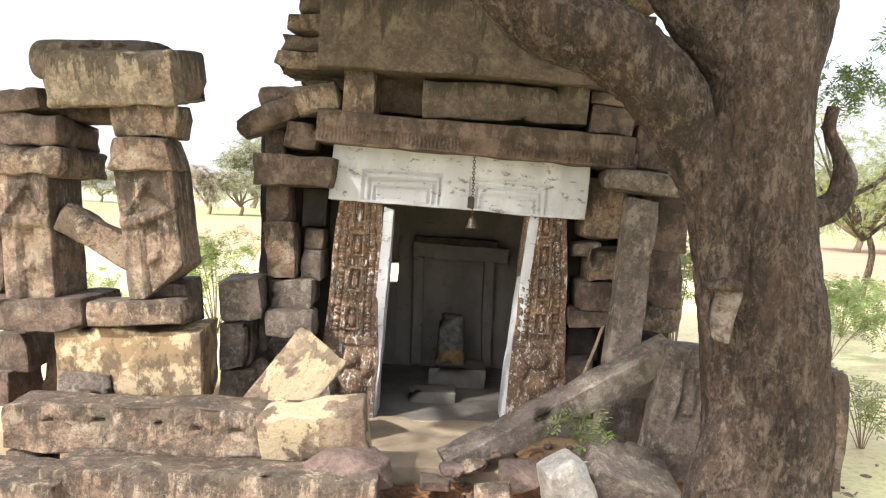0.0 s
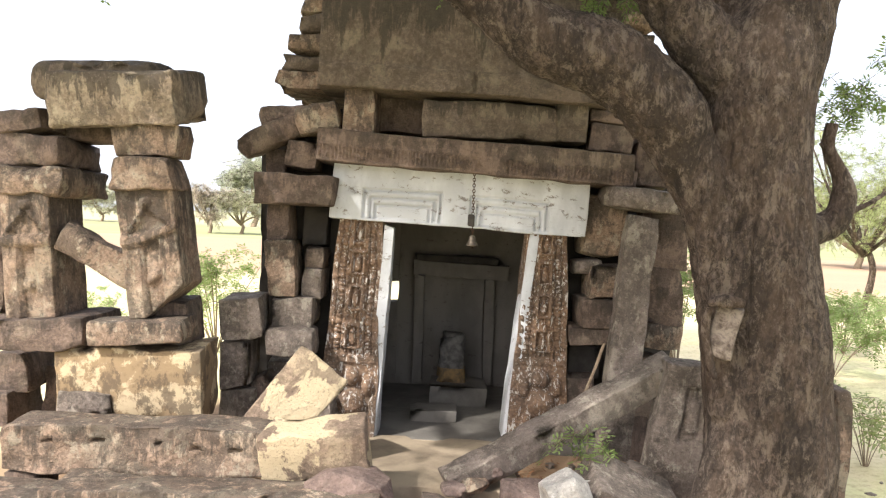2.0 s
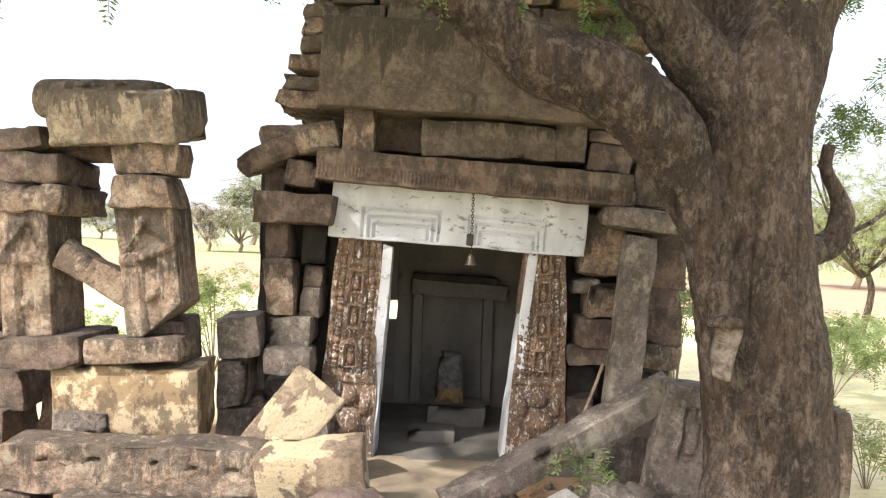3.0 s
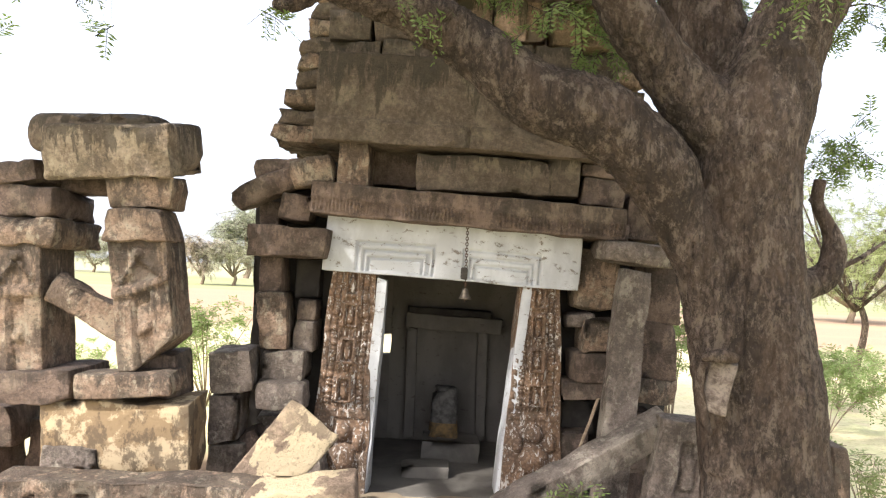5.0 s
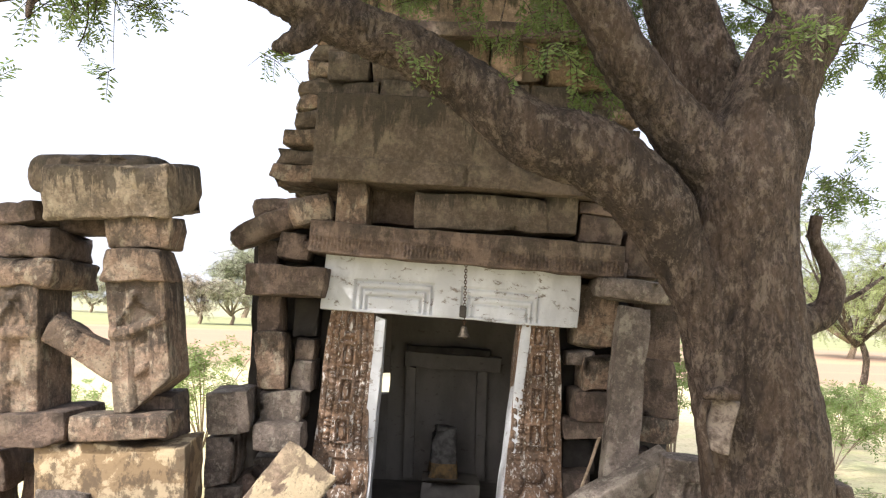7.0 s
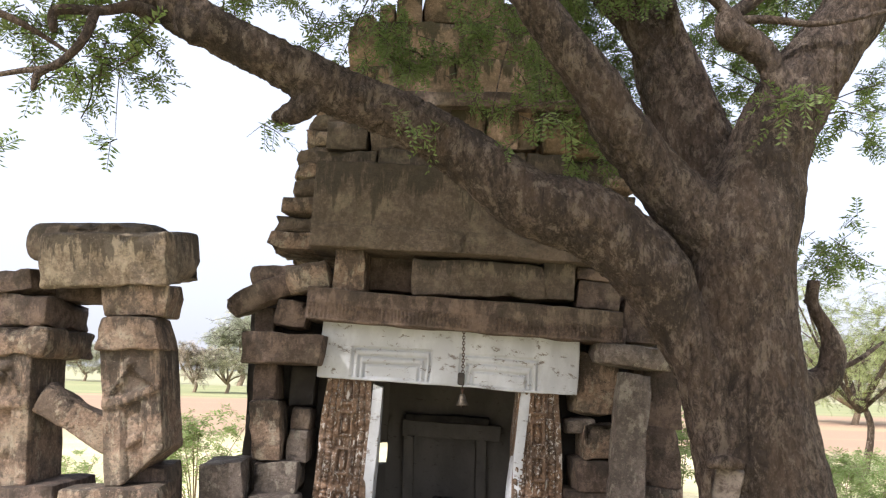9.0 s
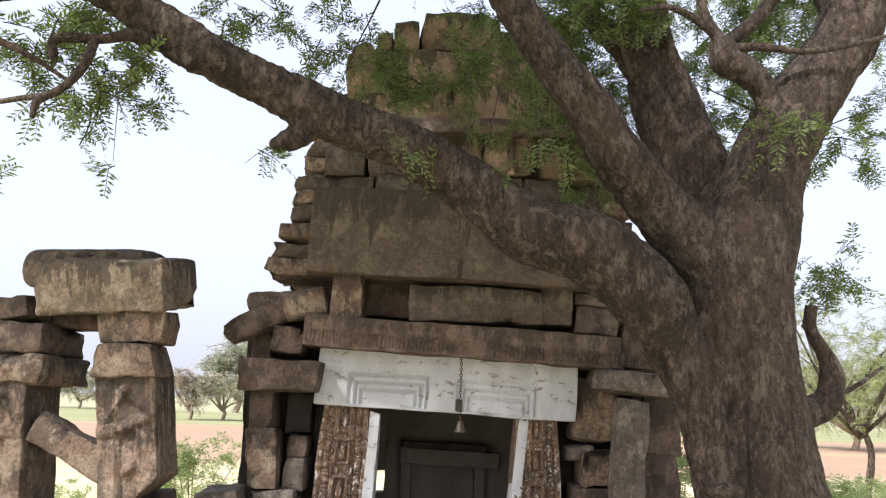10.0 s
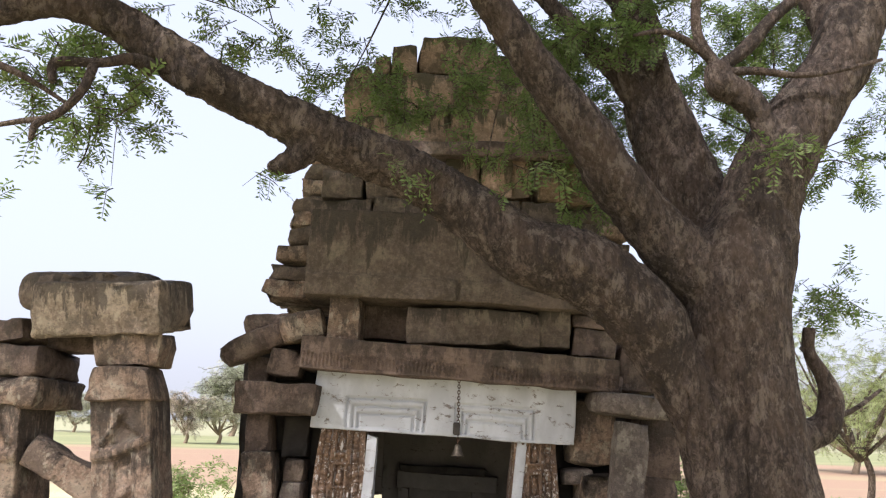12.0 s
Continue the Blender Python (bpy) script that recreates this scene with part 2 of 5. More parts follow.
def ground_material():
    n = Nodes("dry_earth_and_grass")
    v = n.coords
    wide = n.noise(v, 0.06, 6, 0.6, 0.5)
    mid = n.noise(v, 0.9, 8, 0.65)
    fine = n.noise(v, 14, 9, 0.72)
    split = n.tree.nodes.new("ShaderNodeSeparateXYZ")
    n.link(v, split.inputs[0])
    along = n.math("ADD", split.outputs[1], n.math("MULTIPLY", wide, 14.0))
    c = n.mix(n.ramp(mid, 0.42, 0.60), (0.62, 0.54, 0.34), (0.58, 0.56, 0.30))
    c = n.mix(n.ramp(along, 26.0, 31.0), c, (0.36, 0.245, 0.165))
    c = n.mix(n.ramp(along, 58.0, 62.0), c, (0.26, 0.28, 0.135))
    c = n.mix(n.ramp(along, 95.0, 105.0), c, (0.36, 0.36, 0.22))
    c = n.mix(n.math("MULTIPLY", n.ramp(n.noise(n.spread((0.1, 1, 1)), 0.25, 6, 0.6), 0.5, 0.62), 0.4), c, (0.40, 0.38, 0.20))
    court = n.tree.nodes.new("ShaderNodeVectorMath")
    court.operation = "DISTANCE"
    n.link(v, court.inputs[0])
    court.inputs[1].default_value = (-0.4, 5.2, 0)
    reach = n.math("ADD", court.outputs["Value"], n.math("MULTIPLY", mid, 1.6))
    c = n.mix(n.ramp(reach, 2.9, 4.3), (0.27, 0.185, 0.115), c)
    c = n.mix(n.math("MULTIPLY", n.ramp(fine, 0.45, 0.70), 0.5), c, (0.22, 0.155, 0.09))
    return n.done(c, n.math("ADD", fine, mid), 0.6, 0.03, 0.95)


GROUND = ground_material()


# ---- makers ----
def mesh_from(name, verts, faces, mat, smooth=True):
    me = bpy.data.meshes.new(name)
    me.from_pydata([tuple(v) for v in verts], [], faces)
    me.materials.append(mat)
    if smooth:
        me.polygons.foreach_set("use_smooth", [True] * len(me.polygons))
    me.update()
    return me


def part(name, me, parent, m=None, label=""):
    ob = new(name, me)
    if m is not None:
        ob.matrix_basis = m
    ob.parent = parent
    return tagged(ob, label)


def thing(name, at, label, category, group="", kind=""):
    ob = new(name)
    ob.location = at
    bpy.context.view_layer.update()
    return tagged(ob, label, category, group, kind)


def ticks(size, r, step):
    half = size / 2
    r = min(r, half * 0.45)
    n = max(2, round((size - 2 * r) / step))
    inner = [-half + r + (size - 2 * r) * i / n for i in range(n + 1)]
    return [-half, -half + r * 0.35] + inner + [half - r * 0.35, half]


SEED = [0]


def rock(name, size, mat, rough=0.012, r=0.024, step=0.06, taper=0.0, lean=0.0, bulge=0.0, relief=None, cut=0.0, facets=0, skew=0.032, breaks=2):
    """A hewn, worn stone: a rounded box whose faces wander and whose edges are chipped.
    taper narrows the top, lean pushes it along x, bulge rounds the plan, cut slants one lower corner away."""
    SEED[0] += 1
    off = Vector((SEED[0] * 3.71, SEED[0] * 1.37, SEED[0] * 2.19))
    w, d, h = size
    r, bulge = r * 0.62, bulge * 0.75
    xs, ys, zs = ticks(w, r, step), ticks(d, r, max(step, 0.1)), ticks(h, r, step)
    nx, ny, nz = len(xs) - 1, len(ys) - 1, len(zs) - 1
    index, verts, faces = {}, [], []

    def vert(i, j, k):
        key = (i, j, k)
        if key not in index:
            index[key] = len(verts)
            verts.append(Vector((xs[i], ys[j], zs[k])))
        return index[key]

    for i in range(nx):
        for k in range(nz):
            faces.append((vert(i, 0, k), vert(i + 1, 0, k), vert(i + 1, 0, k + 1), vert(i, 0, k + 1)))
            faces.append((vert(i, ny, k + 1), vert(i + 1, ny, k + 1), vert(i + 1, ny, k), vert(i, ny, k)))
    for i in range(nx):
        for j in range(ny):
            faces.append((vert(i, j + 1, 0), vert(i + 1, j + 1, 0), vert(i + 1, j, 0), vert(i, j, 0)))
            faces.append((vert(i, j, nz), vert(i + 1, j, nz), vert(i + 1, j + 1, nz), vert(i, j + 1, nz)))
    for j in range(ny):
        for k in range(nz):
            faces.append((vert(0, j, k + 1), vert(0, j + 1, k + 1), vert(0, j + 1, k), vert(0, j, k)))
            faces.append((vert(nx, j, k), vert(nx, j + 1, k), vert(nx, j + 1, k + 1), vert(nx, j, k + 1)))
    half = Vector((w / 2, d / 2, h / 2))
    rng = random.Random(SEED[0])
    skew = 0.0 if relief else skew
    corner = {c: Vector([rng.uniform(-skew, skew) * min(size[a], 0.5) for a in range(3)]) for c in [(i, j, k) for i in (0, 1) for j in (0, 1) for k in (0, 1)]}
    rr = Vector([min(r, a * 0.45) for a in half])
    planes = []
    for _ in range(facets):
        n = Vector((rng.uniform(-1, 1), rng.uniform(-1, 1), rng.uniform(-0.6, 1))).normalized()
        planes.append((n, sum(abs(n[a]) * half[a] for a in range(3)) * rng.uniform(0.55, 0.80)))
    if not relief:
        for _ in range(breaks):
            n = Vector([rng.choice((-1, 1)) / half[a] * rng.uniform(0.5, 1.3) for a in range(3)])
            n.normalize()
            planes.append((n, sum(abs(n[a]) * half[a] for a in range(3)) * rng.uniform(0.84, 0.95)))
    for v in verts:
        push = relief(v.x, v.z) if relief and abs(v.y + d / 2) < 1e-6 else 0.0
        edge = sum(abs(v[a]) > half[a] - rr[a] * 1.01 for a in range(3))
        broken = edge >= 2 and not relief and min(half) > 0.07
        chip = max(0.0, noise.noise(v * 4.1 + off) - 0.1) * (4.5 if broken else 0.0)
        chip = min(chip + max(0.0, noise.noise(v * 13.0 + off) - 0.12) * (2.0 if broken else 0.0), 1.1)
        q = Vector([max(-half[a] + rr[a], min(half[a] - rr[a], v[a])) for a in range(3)])
        e = v - q
        out = Vector([e[a] / rr[a] for a in range(3)])
        if out.length > 1e-6:
            out.normalize()
            v.xyz = q + Vector([out[a] * rr[a] * (1 - chip) for a in range(3)])
        for n, far in planes:
            v -= n * max(0.0, v.dot(n) - far)
        if bulge:
            u = Vector([v[a] / half[a] for a in range(3)])
            v.x *= 1 - bulge * 0.5 * (u.z * u.z + u.y * u.y) / 2
            v.z *= 1 - bulge * 0.5 * (u.x * u.x + u.y * u.y) / 2
            v.y *= 1 - bulge * 0.5 * (u.x * u.x + u.z * u.z) / 2
        fx, fy, fz = v.x / w + 0.5, v.y / d + 0.5, v.z / h + 0.5
        for (i, j, k), o in corner.items():
            v += o * ((fx if i else 1 - fx) * (fy if j else 1 - fy) * (fz if k else 1 - fz))
        f = v.z / h
        v.x *= 1 - taper * (f + 0.5)
        v.y *= 1 - taper * 0.5 * (f + 0.5)
        v.x += lean * f
        if cut:
            low = max(0.0, 0.5 - f) * max(0.0, v.x / w + 0.2)
            v.z += cut * h * low
        v += noise.noise_vector(v * 2.3 + off) * rough * 1.5 + noise.noise_vector(v * 7.0 + off) * rough * 0.6
        v.y -= push
    return mesh_from(name, verts, faces, mat)


def at(place, turn):
    return pose(*place, *turn)


def stone(parent, name, place, size, turn, mat=None, label="", **shape):
    """A stone as a part of a ruin."""
    m = parent.matrix_world.inverted() @ at(place, turn)
    return part(name, rock(name, size, mat or STONE, **shape), parent, m, label)


def loose(name, label, category, place, size, turn, mat=None, group="", **shape):
    """A stone that lies by itself."""
    ob = new(name, rock(name, size, mat or STONE, **shape))
    ob.matrix_basis = at(place, turn)
    return tagged(ob, label, category, group)


def boulder(name, label, place, size, turn, mat, seed, group=""):
    """A broken field stone: the hull of chance points in a worn box, its edges bevelled and its faces pitted."""
    rng = random.Random(seed)
    bm = bmesh.new()
    for _ in range(22):
        p = Vector([rng.uniform(-1, 1) for _ in range(3)])
        p /= (abs(p.x) ** 4 + abs(p.y) ** 4 + abs(p.z) ** 4) ** 0.25
        p *= rng.uniform(0.86, 1.0)
        bm.verts.new((p.x * size[0] / 2, p.y * size[1] / 2, p.z * size[2] / 2))
    hull = bmesh.ops.convex_hull(bm, input=bm.verts[:])
    bm.verts.index_update()
    inner = {v.index: v for v in hull["geom_interior"] + hull["geom_unused"] if isinstance(v, bmesh.types.BMVert)}
    bmesh.ops.delete(bm, geom=list(inner.values()), context="VERTS")
    bmesh.ops.dissolve_limit(bm, angle_limit=radians(14), verts=bm.verts[:], edges=bm.edges[:])
    bmesh.ops.bevel(bm, geom=bm.edges[:], offset=min(size) * 0.05, segments=2, affect="EDGES", profile=0.6)
    bmesh.ops.triangulate(bm, faces=bm.faces[:])
    for _ in range(4):
        long = [e for e in bm.edges if e.calc_length() > 0.05]
        if not long:
            break
        bmesh.ops.subdivide_edges(bm, edges=long, cuts=1)
        bmesh.ops.triangulate(bm, faces=[f for f in bm.faces if len(f.verts) > 3])
    off = Vector((seed * 1.7, seed * 0.9, seed * 2.3))
    for v in bm.verts:
        v.co += noise.noise_vector(v.co * 5 + off) * 0.012 + noise.noise_vector(v.co * 17 + off) * 0.005
    me = bpy.data.meshes.new(name)
    bm.to_mesh(me)
    bm.free()
    me.materials.append(mat)
    ob = new(name, me)
    ob.matrix_basis = at(place, turn)
    return tagged(ob, label, "stone", group)


def tube_data(points, radii, sides=14, knots=0.08, seed=0, sub=5):
    """Verts and faces of a bough through the points, its outline gnarled."""
    pts, rad = [Vector(p) for p in points], list(radii)
    path, size = [], []
    n = len(pts)
    for i in range(n - 1):
        p0, p1, p2, p3 = pts[max(i - 1, 0)], pts[i], pts[i + 1], pts[min(i + 2, n - 1)]
        for s in range(sub):
            t = s / sub
            path.append(0.5 * ((2 * p1) + (p2 - p0) * t + (2 * p0 - 5 * p1 + 4 * p2 - p3) * t * t + (3 * p1 - p0 - 3 * p2 + p3) * t ** 3))
            size.append(rad[i] + (rad[i + 1] - rad[i]) * t)
    path.append(pts[-1])
    size.append(rad[-1])
    verts, faces = [], []
    side = Vector((1, 0, 0))
    for i, p in enumerate(path):
        d = (path[min(i + 1, len(path) - 1)] - path[max(i - 1, 0)]).normalized()
        if abs(d.dot(side)) > 0.95:
            side = Vector((0, 0, 1)) if abs(d.z) < 0.9 else Vector((0, 1, 0))
        side = (side - d * side.dot(d)).normalized()
        other = d.cross(side)
        for k in range(sides):
            a = 2 * math.pi * k / sides
            o = side * math.cos(a) + other * math.sin(a)
            w = 1 + knots * (noise.noise((p + o * size[i]) * 2.6 + Vector((seed, seed, 0))) * 1.6 + noise.noise((p + o * size[i]) * 8.0 + Vector((seed, 0, seed))) * 0.7)
            verts.append(p + o * size[i] * w)
    for i in range(len(path) - 1):
        for k in range(sides):
            a, b = i * sides + k, i * sides + (k + 1) % sides
            faces.append((a, b, b + sides, a + sides))
    faces.append(tuple(range(sides))[::-1])
    faces.append(tuple(range((len(path) - 1) * sides, len(path) * sides)))
    return verts, faces


def bough(name, points, radii, parent, mat=None, label="", **k):
    SEED[0] += 1
    return part(name, mesh_from(name, *tube_data(points, radii, seed=SEED[0] * 2.3, **k), mat or BARK), parent, None, label)


def leaf_mesh(name, sprays, mat, length=0.13, pairs=7, leaflet=0.030, seed=1, droop=0.35, twig_mat=None, per_twig=9, reach=0.24):
    """Feathery leaves on thin twigs. Each spray is (centre, spread xyz, count of leaves); a leaf is a rib with paired leaflets."""
    rng = np.random.default_rng(seed)
    quads, wood = [], []
    for centre, spread, n in sprays:
        for _ in range(max(1, n // per_twig)):
            root = np.array(centre) + rng.normal(0, 1, 3).clip(-1.7, 1.7) * np.array(spread) * 0.55
            a = rng.uniform(0, 2 * math.pi)
            ahead = np.array([math.cos(a), math.sin(a), rng.uniform(-0.9, 0.35)])
            ahead /= np.linalg.norm(ahead)
            long = reach * rng.uniform(0.6, 1.3)
            bend = np.array([rng.normal(0, 0.15), rng.normal(0, 0.15), -0.35 * droop])
            path = [root + ahead * long * f + bend * long * f * f for f in np.linspace(0, 1, 5)]
            for p, q in zip(path[:-1], path[1:]):
                thick = 0.0035 * length / 0.13
                for o in (np.array([0, 0, thick]), np.array([thick, thick, 0])):
                    wood.append((p - o, p + o, q + o * 0.7, q - o * 0.7))
            for leaf in range(per_twig):
                f = (leaf + rng.uniform(0.2, 1.0)) / per_twig
                base = root + ahead * long * f + bend * long * f * f
                side = np.cross(ahead, rng.normal(0, 1, 3))
                side /= np.linalg.norm(side) + 1e-9
                d = side * 0.8 + ahead * 0.7 + np.array([0, 0, -0.55 * droop])
                d /= np.linalg.norm(d)
                s = np.cross(d, rng.normal(0, 0.35, 3) + np.array([0, 0, 1.0]))
                s /= np.linalg.norm(s) + 1e-9
                ln = length * rng.uniform(0.6, 1.25)
                sag = np.array([0, 0, -droop * ln * 0.4])
                tip = base + d * ln + sag
                rib = s * 0.0022 * length / 0.13
                wood.append((base - rib, base + rib, tip + rib * 0.5, tip - rib * 0.5))
                for i in range(pairs):
                    g = (i + 0.8) / pairs
                    p = base + d * ln * g + sag * g * g
                    for sg in (-1, 1):
                        o = (s * sg + d * 0.55 + rng.normal(0, 0.22, 3)) * leaflet * (1.2 - 0.5 * g) * rng.uniform(0.7, 1.1)
                        q = d * leaflet * 0.19
                        quads.append((p, p + o * 0.5 - q, p + o, p + o * 0.5 + q))
    every = quads + wood
    count = len(every)
    me = bpy.data.meshes.new(name)
    me.vertices.add(4 * count)
    me.vertices.foreach_set("co", np.array(every, dtype=np.float32).ravel())
    me.loops.add(4 * count)
    me.loops.foreach_set("vertex_index", np.arange(4 * count, dtype=np.int32))
    me.polygons.add(count)
    me.polygons.foreach_set("loop_start", np.arange(0, 4 * count, 4, dtype=np.int32))
    me.polygons.foreach_set("loop_total", np.full(count, 4, dtype=np.int32))
    me.materials.append(mat)
    me.materials.append(twig_mat or BARK)
    me.polygons.foreach_set("material_index", np.array([0] * len(quads) + [1] * len(wood), dtype=np.int32))
    me.update(calc_edges=True)
    me.validate()
    return me


# ---- ground ----
def ground():
    verts, faces = [], []
    lines = [-2500, -900, -350, -150, -70, -35, -18, -10]
    xs = lines + [-7 + 0.35 * i for i in range(41)] + [-v for v in lines[::-1]]
    ys = [-2500, -900, -300, -100, -40, -15, -5] + [-1 + 0.35 * i for i in range(40)] + [14, 18, 25, 35, 50, 80, 130, 220, 400, 900, 2500]
    for y in ys:
        for x in xs:
            near = max(0.0, 1 - max(abs(x), abs(y - 5)) / 14)
            z = -0.21 + 0.10 * noise.noise(Vector((x * 0.7, y * 0.7, 3))) * near + 0.05 * noise.noise(Vector((x * 2.1, y * 2.1, 8))) * near
            verts.append((x, y, z))
    n = len(xs)
    for j in range(len(ys) - 1):
        for i in range(n - 1):
            faces.append((j * n + i, j * n + i + 1, (j + 1) * n + i + 1, (j + 1) * n + i))
    ob = new("ground", mesh_from("ground", verts, faces, GROUND))
    return tagged(ob, "dry sunlit field of pale grass and bare earth", "ground", "", "structure")


ground()

# ---- the shrine ----
shrine = thing("shrine", (0.1, 6.9, -0.15), "half-collapsed stone shrine with carved doorway and stepped tower", "temple")


def panel_relief(cx, half_w, top, bottom):
    """Nested, sunken bands of a panel on the door lintel."""
    def depth(x, z):
        u = abs(x - cx)
        out = 0.0
        for grow, lo in ((0.0, 0.0), (0.045, 0.055), (0.085, 0.11)):
            inside = min(half_w - grow - u, top - lo - z)
            if -0.010 < inside < 0.010 and z > bottom:
                out -= 0.034
            elif inside > 0 and z > bottom:
                out -= 0.006
        return out
    return depth


LEFT_PANEL, RIGHT_PANEL = panel_relief(-0.43, 0.29, 0.02, -0.19), panel_relief(0.39, 0.29, 0.02, -0.19)
stone(shrine, "lintel", (0.118, 5.970, 1.759), (1.96, 0.42, 0.43), (0, 2.4, 0), WHITE, "whitewashed door lintel with sunken bands", step=0.0095, rough=0.007, r=0.012,
      relief=lambda x, z: LEFT_PANEL(x, z) + RIGHT_PANEL(x, z))


def frieze(x, z):
    """A row of small weathered figures along the lower edge."""
    worn = noise.noise(Vector((x * 2.6, 0.3, 7.7)))
    if z > 0.0 or z < -0.10 or worn < -0.42:
        return 0.012 * noise.noise(Vector((x * 4, z * 9, 3.0)))
    tooth = math.sin(x * 235 + 2.5 * math.sin(x * 9) + 1.6 * noise.noise(Vector((x * 14, z * 18, 6.0))))
    return -0.010 + (0.016 if tooth > -0.1 else 0.0) * (0.7 + 0.3 * math.sin(z * 120 + x * 31))


stone(shrine, "cornice", (0.213, 5.870, 2.067), (2.34, 0.62, 0.24), (0, 2.9, 0), STONE_DARK, "dark carved cornice slab over the door", step=0.0075, rough=0.012, r=0.02, relief=frieze)


def jamb_relief(width, height):
    def depth(x, z):
        u, v = x / (width / 2), z / height + 0.5
        if abs(u) > 0.88:
            return 0.0
        if v > 0.38:
            band = 0.0
            for edge in (0.46, 0.74):
                band -= 0.024 if abs(abs(u) - edge) < 0.03 else 0.0
            if abs(u) < 0.44:
                row = min((0.47, 0.64, 0.80, 0.94), key=lambda c: abs(v - c))
                dv = (v - row) / 0.055
                if abs(u) < 0.30 and abs(dv) < 1.0:
                    inside = abs(u) < 0.23 and abs(dv) < 0.82
                    band += -0.020 if inside else 0.034
                    if inside and (u / 0.12) ** 2 + ((dv + 0.1) / 0.62) ** 2 < 1:
                        band += 0.040
                    if inside and (u / 0.10) ** 2 + ((dv - 0.5) / 0.24) ** 2 < 1:
                        band += 0.020
                else:
                    motif = noise.noise(Vector((abs(x) * 34, z * 34, 4.0 + width)))
                    band += 0.026 if motif > 0.05 else -0.004
            elif abs(u) < 0.74:
                band += 0.020 * math.sin(z * 105 + 3 * math.sin(z * 52)) * math.cos((abs(u) - 0.60) * 9)
            else:
                band += 0.012 * math.sin(z * 70 + 9 * u)
            return band
        out = 0.014 if v > 0.35 else 0.0
        for cu, cv, ru, rv, lift in ((0.0, 0.29, 0.34, 0.045, 0.075), (0.05, 0.17, 0.52, 0.075, 0.085), (-0.55, 0.24, 0.22, 0.05, 0.05), (0.60, 0.25, 0.20, 0.05, 0.05), (-0.35, 0.06, 0.26, 0.06, 0.06), (0.40, 0.06, 0.26, 0.06, 0.06)):
            k = ((u - cu) / ru) ** 2 + ((v - cv) / rv) ** 2
            if k < 1:
                out = max(out, lift * math.sqrt(1 - k))
        return out + 0.012 * noise.noise(Vector((x * 22, z * 22, 9.0)))
    return depth


jamb_a = stone(shrine, "door_jamb", (-0.666, 5.970, 0.730), (0.46, 0.34, 1.74), (0, 2.3, 0), CARVED, "carved red-brown door jamb with whitewash remains", step=0.0105, rough=0.010, r=0.012, taper=0.26, relief=jamb_relief(0.46, 1.72))
jamb_b = stone(shrine, "door_jamb", (0.798, 5.970, 0.727), (0.47, 0.34, 1.61), (0, 1.1, 0), CARVED, "carved red-brown door jamb with whitewash remains", step=0.0105, rough=0.010, r=0.012, taper=0.32, relief=jamb_relief(0.47, 1.6))
bpy.context.view_layer.update()
stone(jamb_a, "painted_edge", (-0.459, 5.972, 0.699), (0.080, 0.31, 1.68), (0, 2.9, 0), WHITE, "whitewashed inner edge of the jamb", rough=0.008, r=0.01)
stone(jamb_b, "painted_edge", (0.630, 5.972, 0.706), (0.072, 0.31, 1.62), (0, 5.4, 0), WHITE, "whitewashed inner edge of the jamb", rough=0.008, r=0.01)

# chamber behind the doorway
# near-black backing, so gaps between stones read as shade
stone(shrine, "core_wall", (-1.08, 6.45, 0.95), (0.85, 0.42, 2.5), (0, 0, 0), NEAR_BLACK)
stone(shrine, "core_wall", (1.22, 6.45, 0.95), (0.85, 0.42, 2.5), (0, 0, 0), NEAR_BLACK)
stone(shrine, "core_wall", (1.78, 6.42, 0.9), (0.30, 0.42, 2.2), (0, 0, 0), NEAR_BLACK)
stone(shrine, "core_wall", (0.05, 6.45, 2.1), (3.0, 0.42, 0.75), (0, 0, 0), NEAR_BLACK)
# chamber walls: whitewash darkened to stand for the shade inside
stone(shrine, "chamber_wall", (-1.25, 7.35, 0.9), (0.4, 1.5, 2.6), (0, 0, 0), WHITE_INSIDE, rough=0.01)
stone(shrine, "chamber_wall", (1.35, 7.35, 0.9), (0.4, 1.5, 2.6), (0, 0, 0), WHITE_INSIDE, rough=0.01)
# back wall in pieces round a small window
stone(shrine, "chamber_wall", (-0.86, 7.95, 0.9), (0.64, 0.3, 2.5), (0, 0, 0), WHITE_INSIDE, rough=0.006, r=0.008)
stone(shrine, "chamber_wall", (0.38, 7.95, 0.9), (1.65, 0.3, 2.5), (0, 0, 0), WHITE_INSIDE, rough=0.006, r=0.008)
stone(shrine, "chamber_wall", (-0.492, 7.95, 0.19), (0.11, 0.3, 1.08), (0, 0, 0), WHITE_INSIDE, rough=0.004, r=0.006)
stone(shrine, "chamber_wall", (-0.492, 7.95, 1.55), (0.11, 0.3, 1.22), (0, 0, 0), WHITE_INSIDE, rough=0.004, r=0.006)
stone(shrine, "chamber_ceiling", (0.05, 7.2, 2.2), (3.0, 1.9, 0.25), (0, 0, 0), NEAR_BLACK)
stone(shrine, "chamber_floor", (0.05, 6.95, -0.20), (2.9, 2.2, 0.16), (0, 0, 0), FLOOR_DARK, rough=0.006)
stone(shrine, "inner_lintel", (0.198, 7.720, 1.088), (0.98, 0.20, 0.15), (0, 1.7, 0), WHITE_INSIDE, "inner door lintel in shade-darkened whitewash", rough=0.006, r=0.01)
stone(shrine, "inner_shelf", (0.153, 7.680, 1.203), (0.85, 0.20, 0.07), (0, 1.7, 0), NEAR_BLACK, "near-black ledge", rough=0.008)
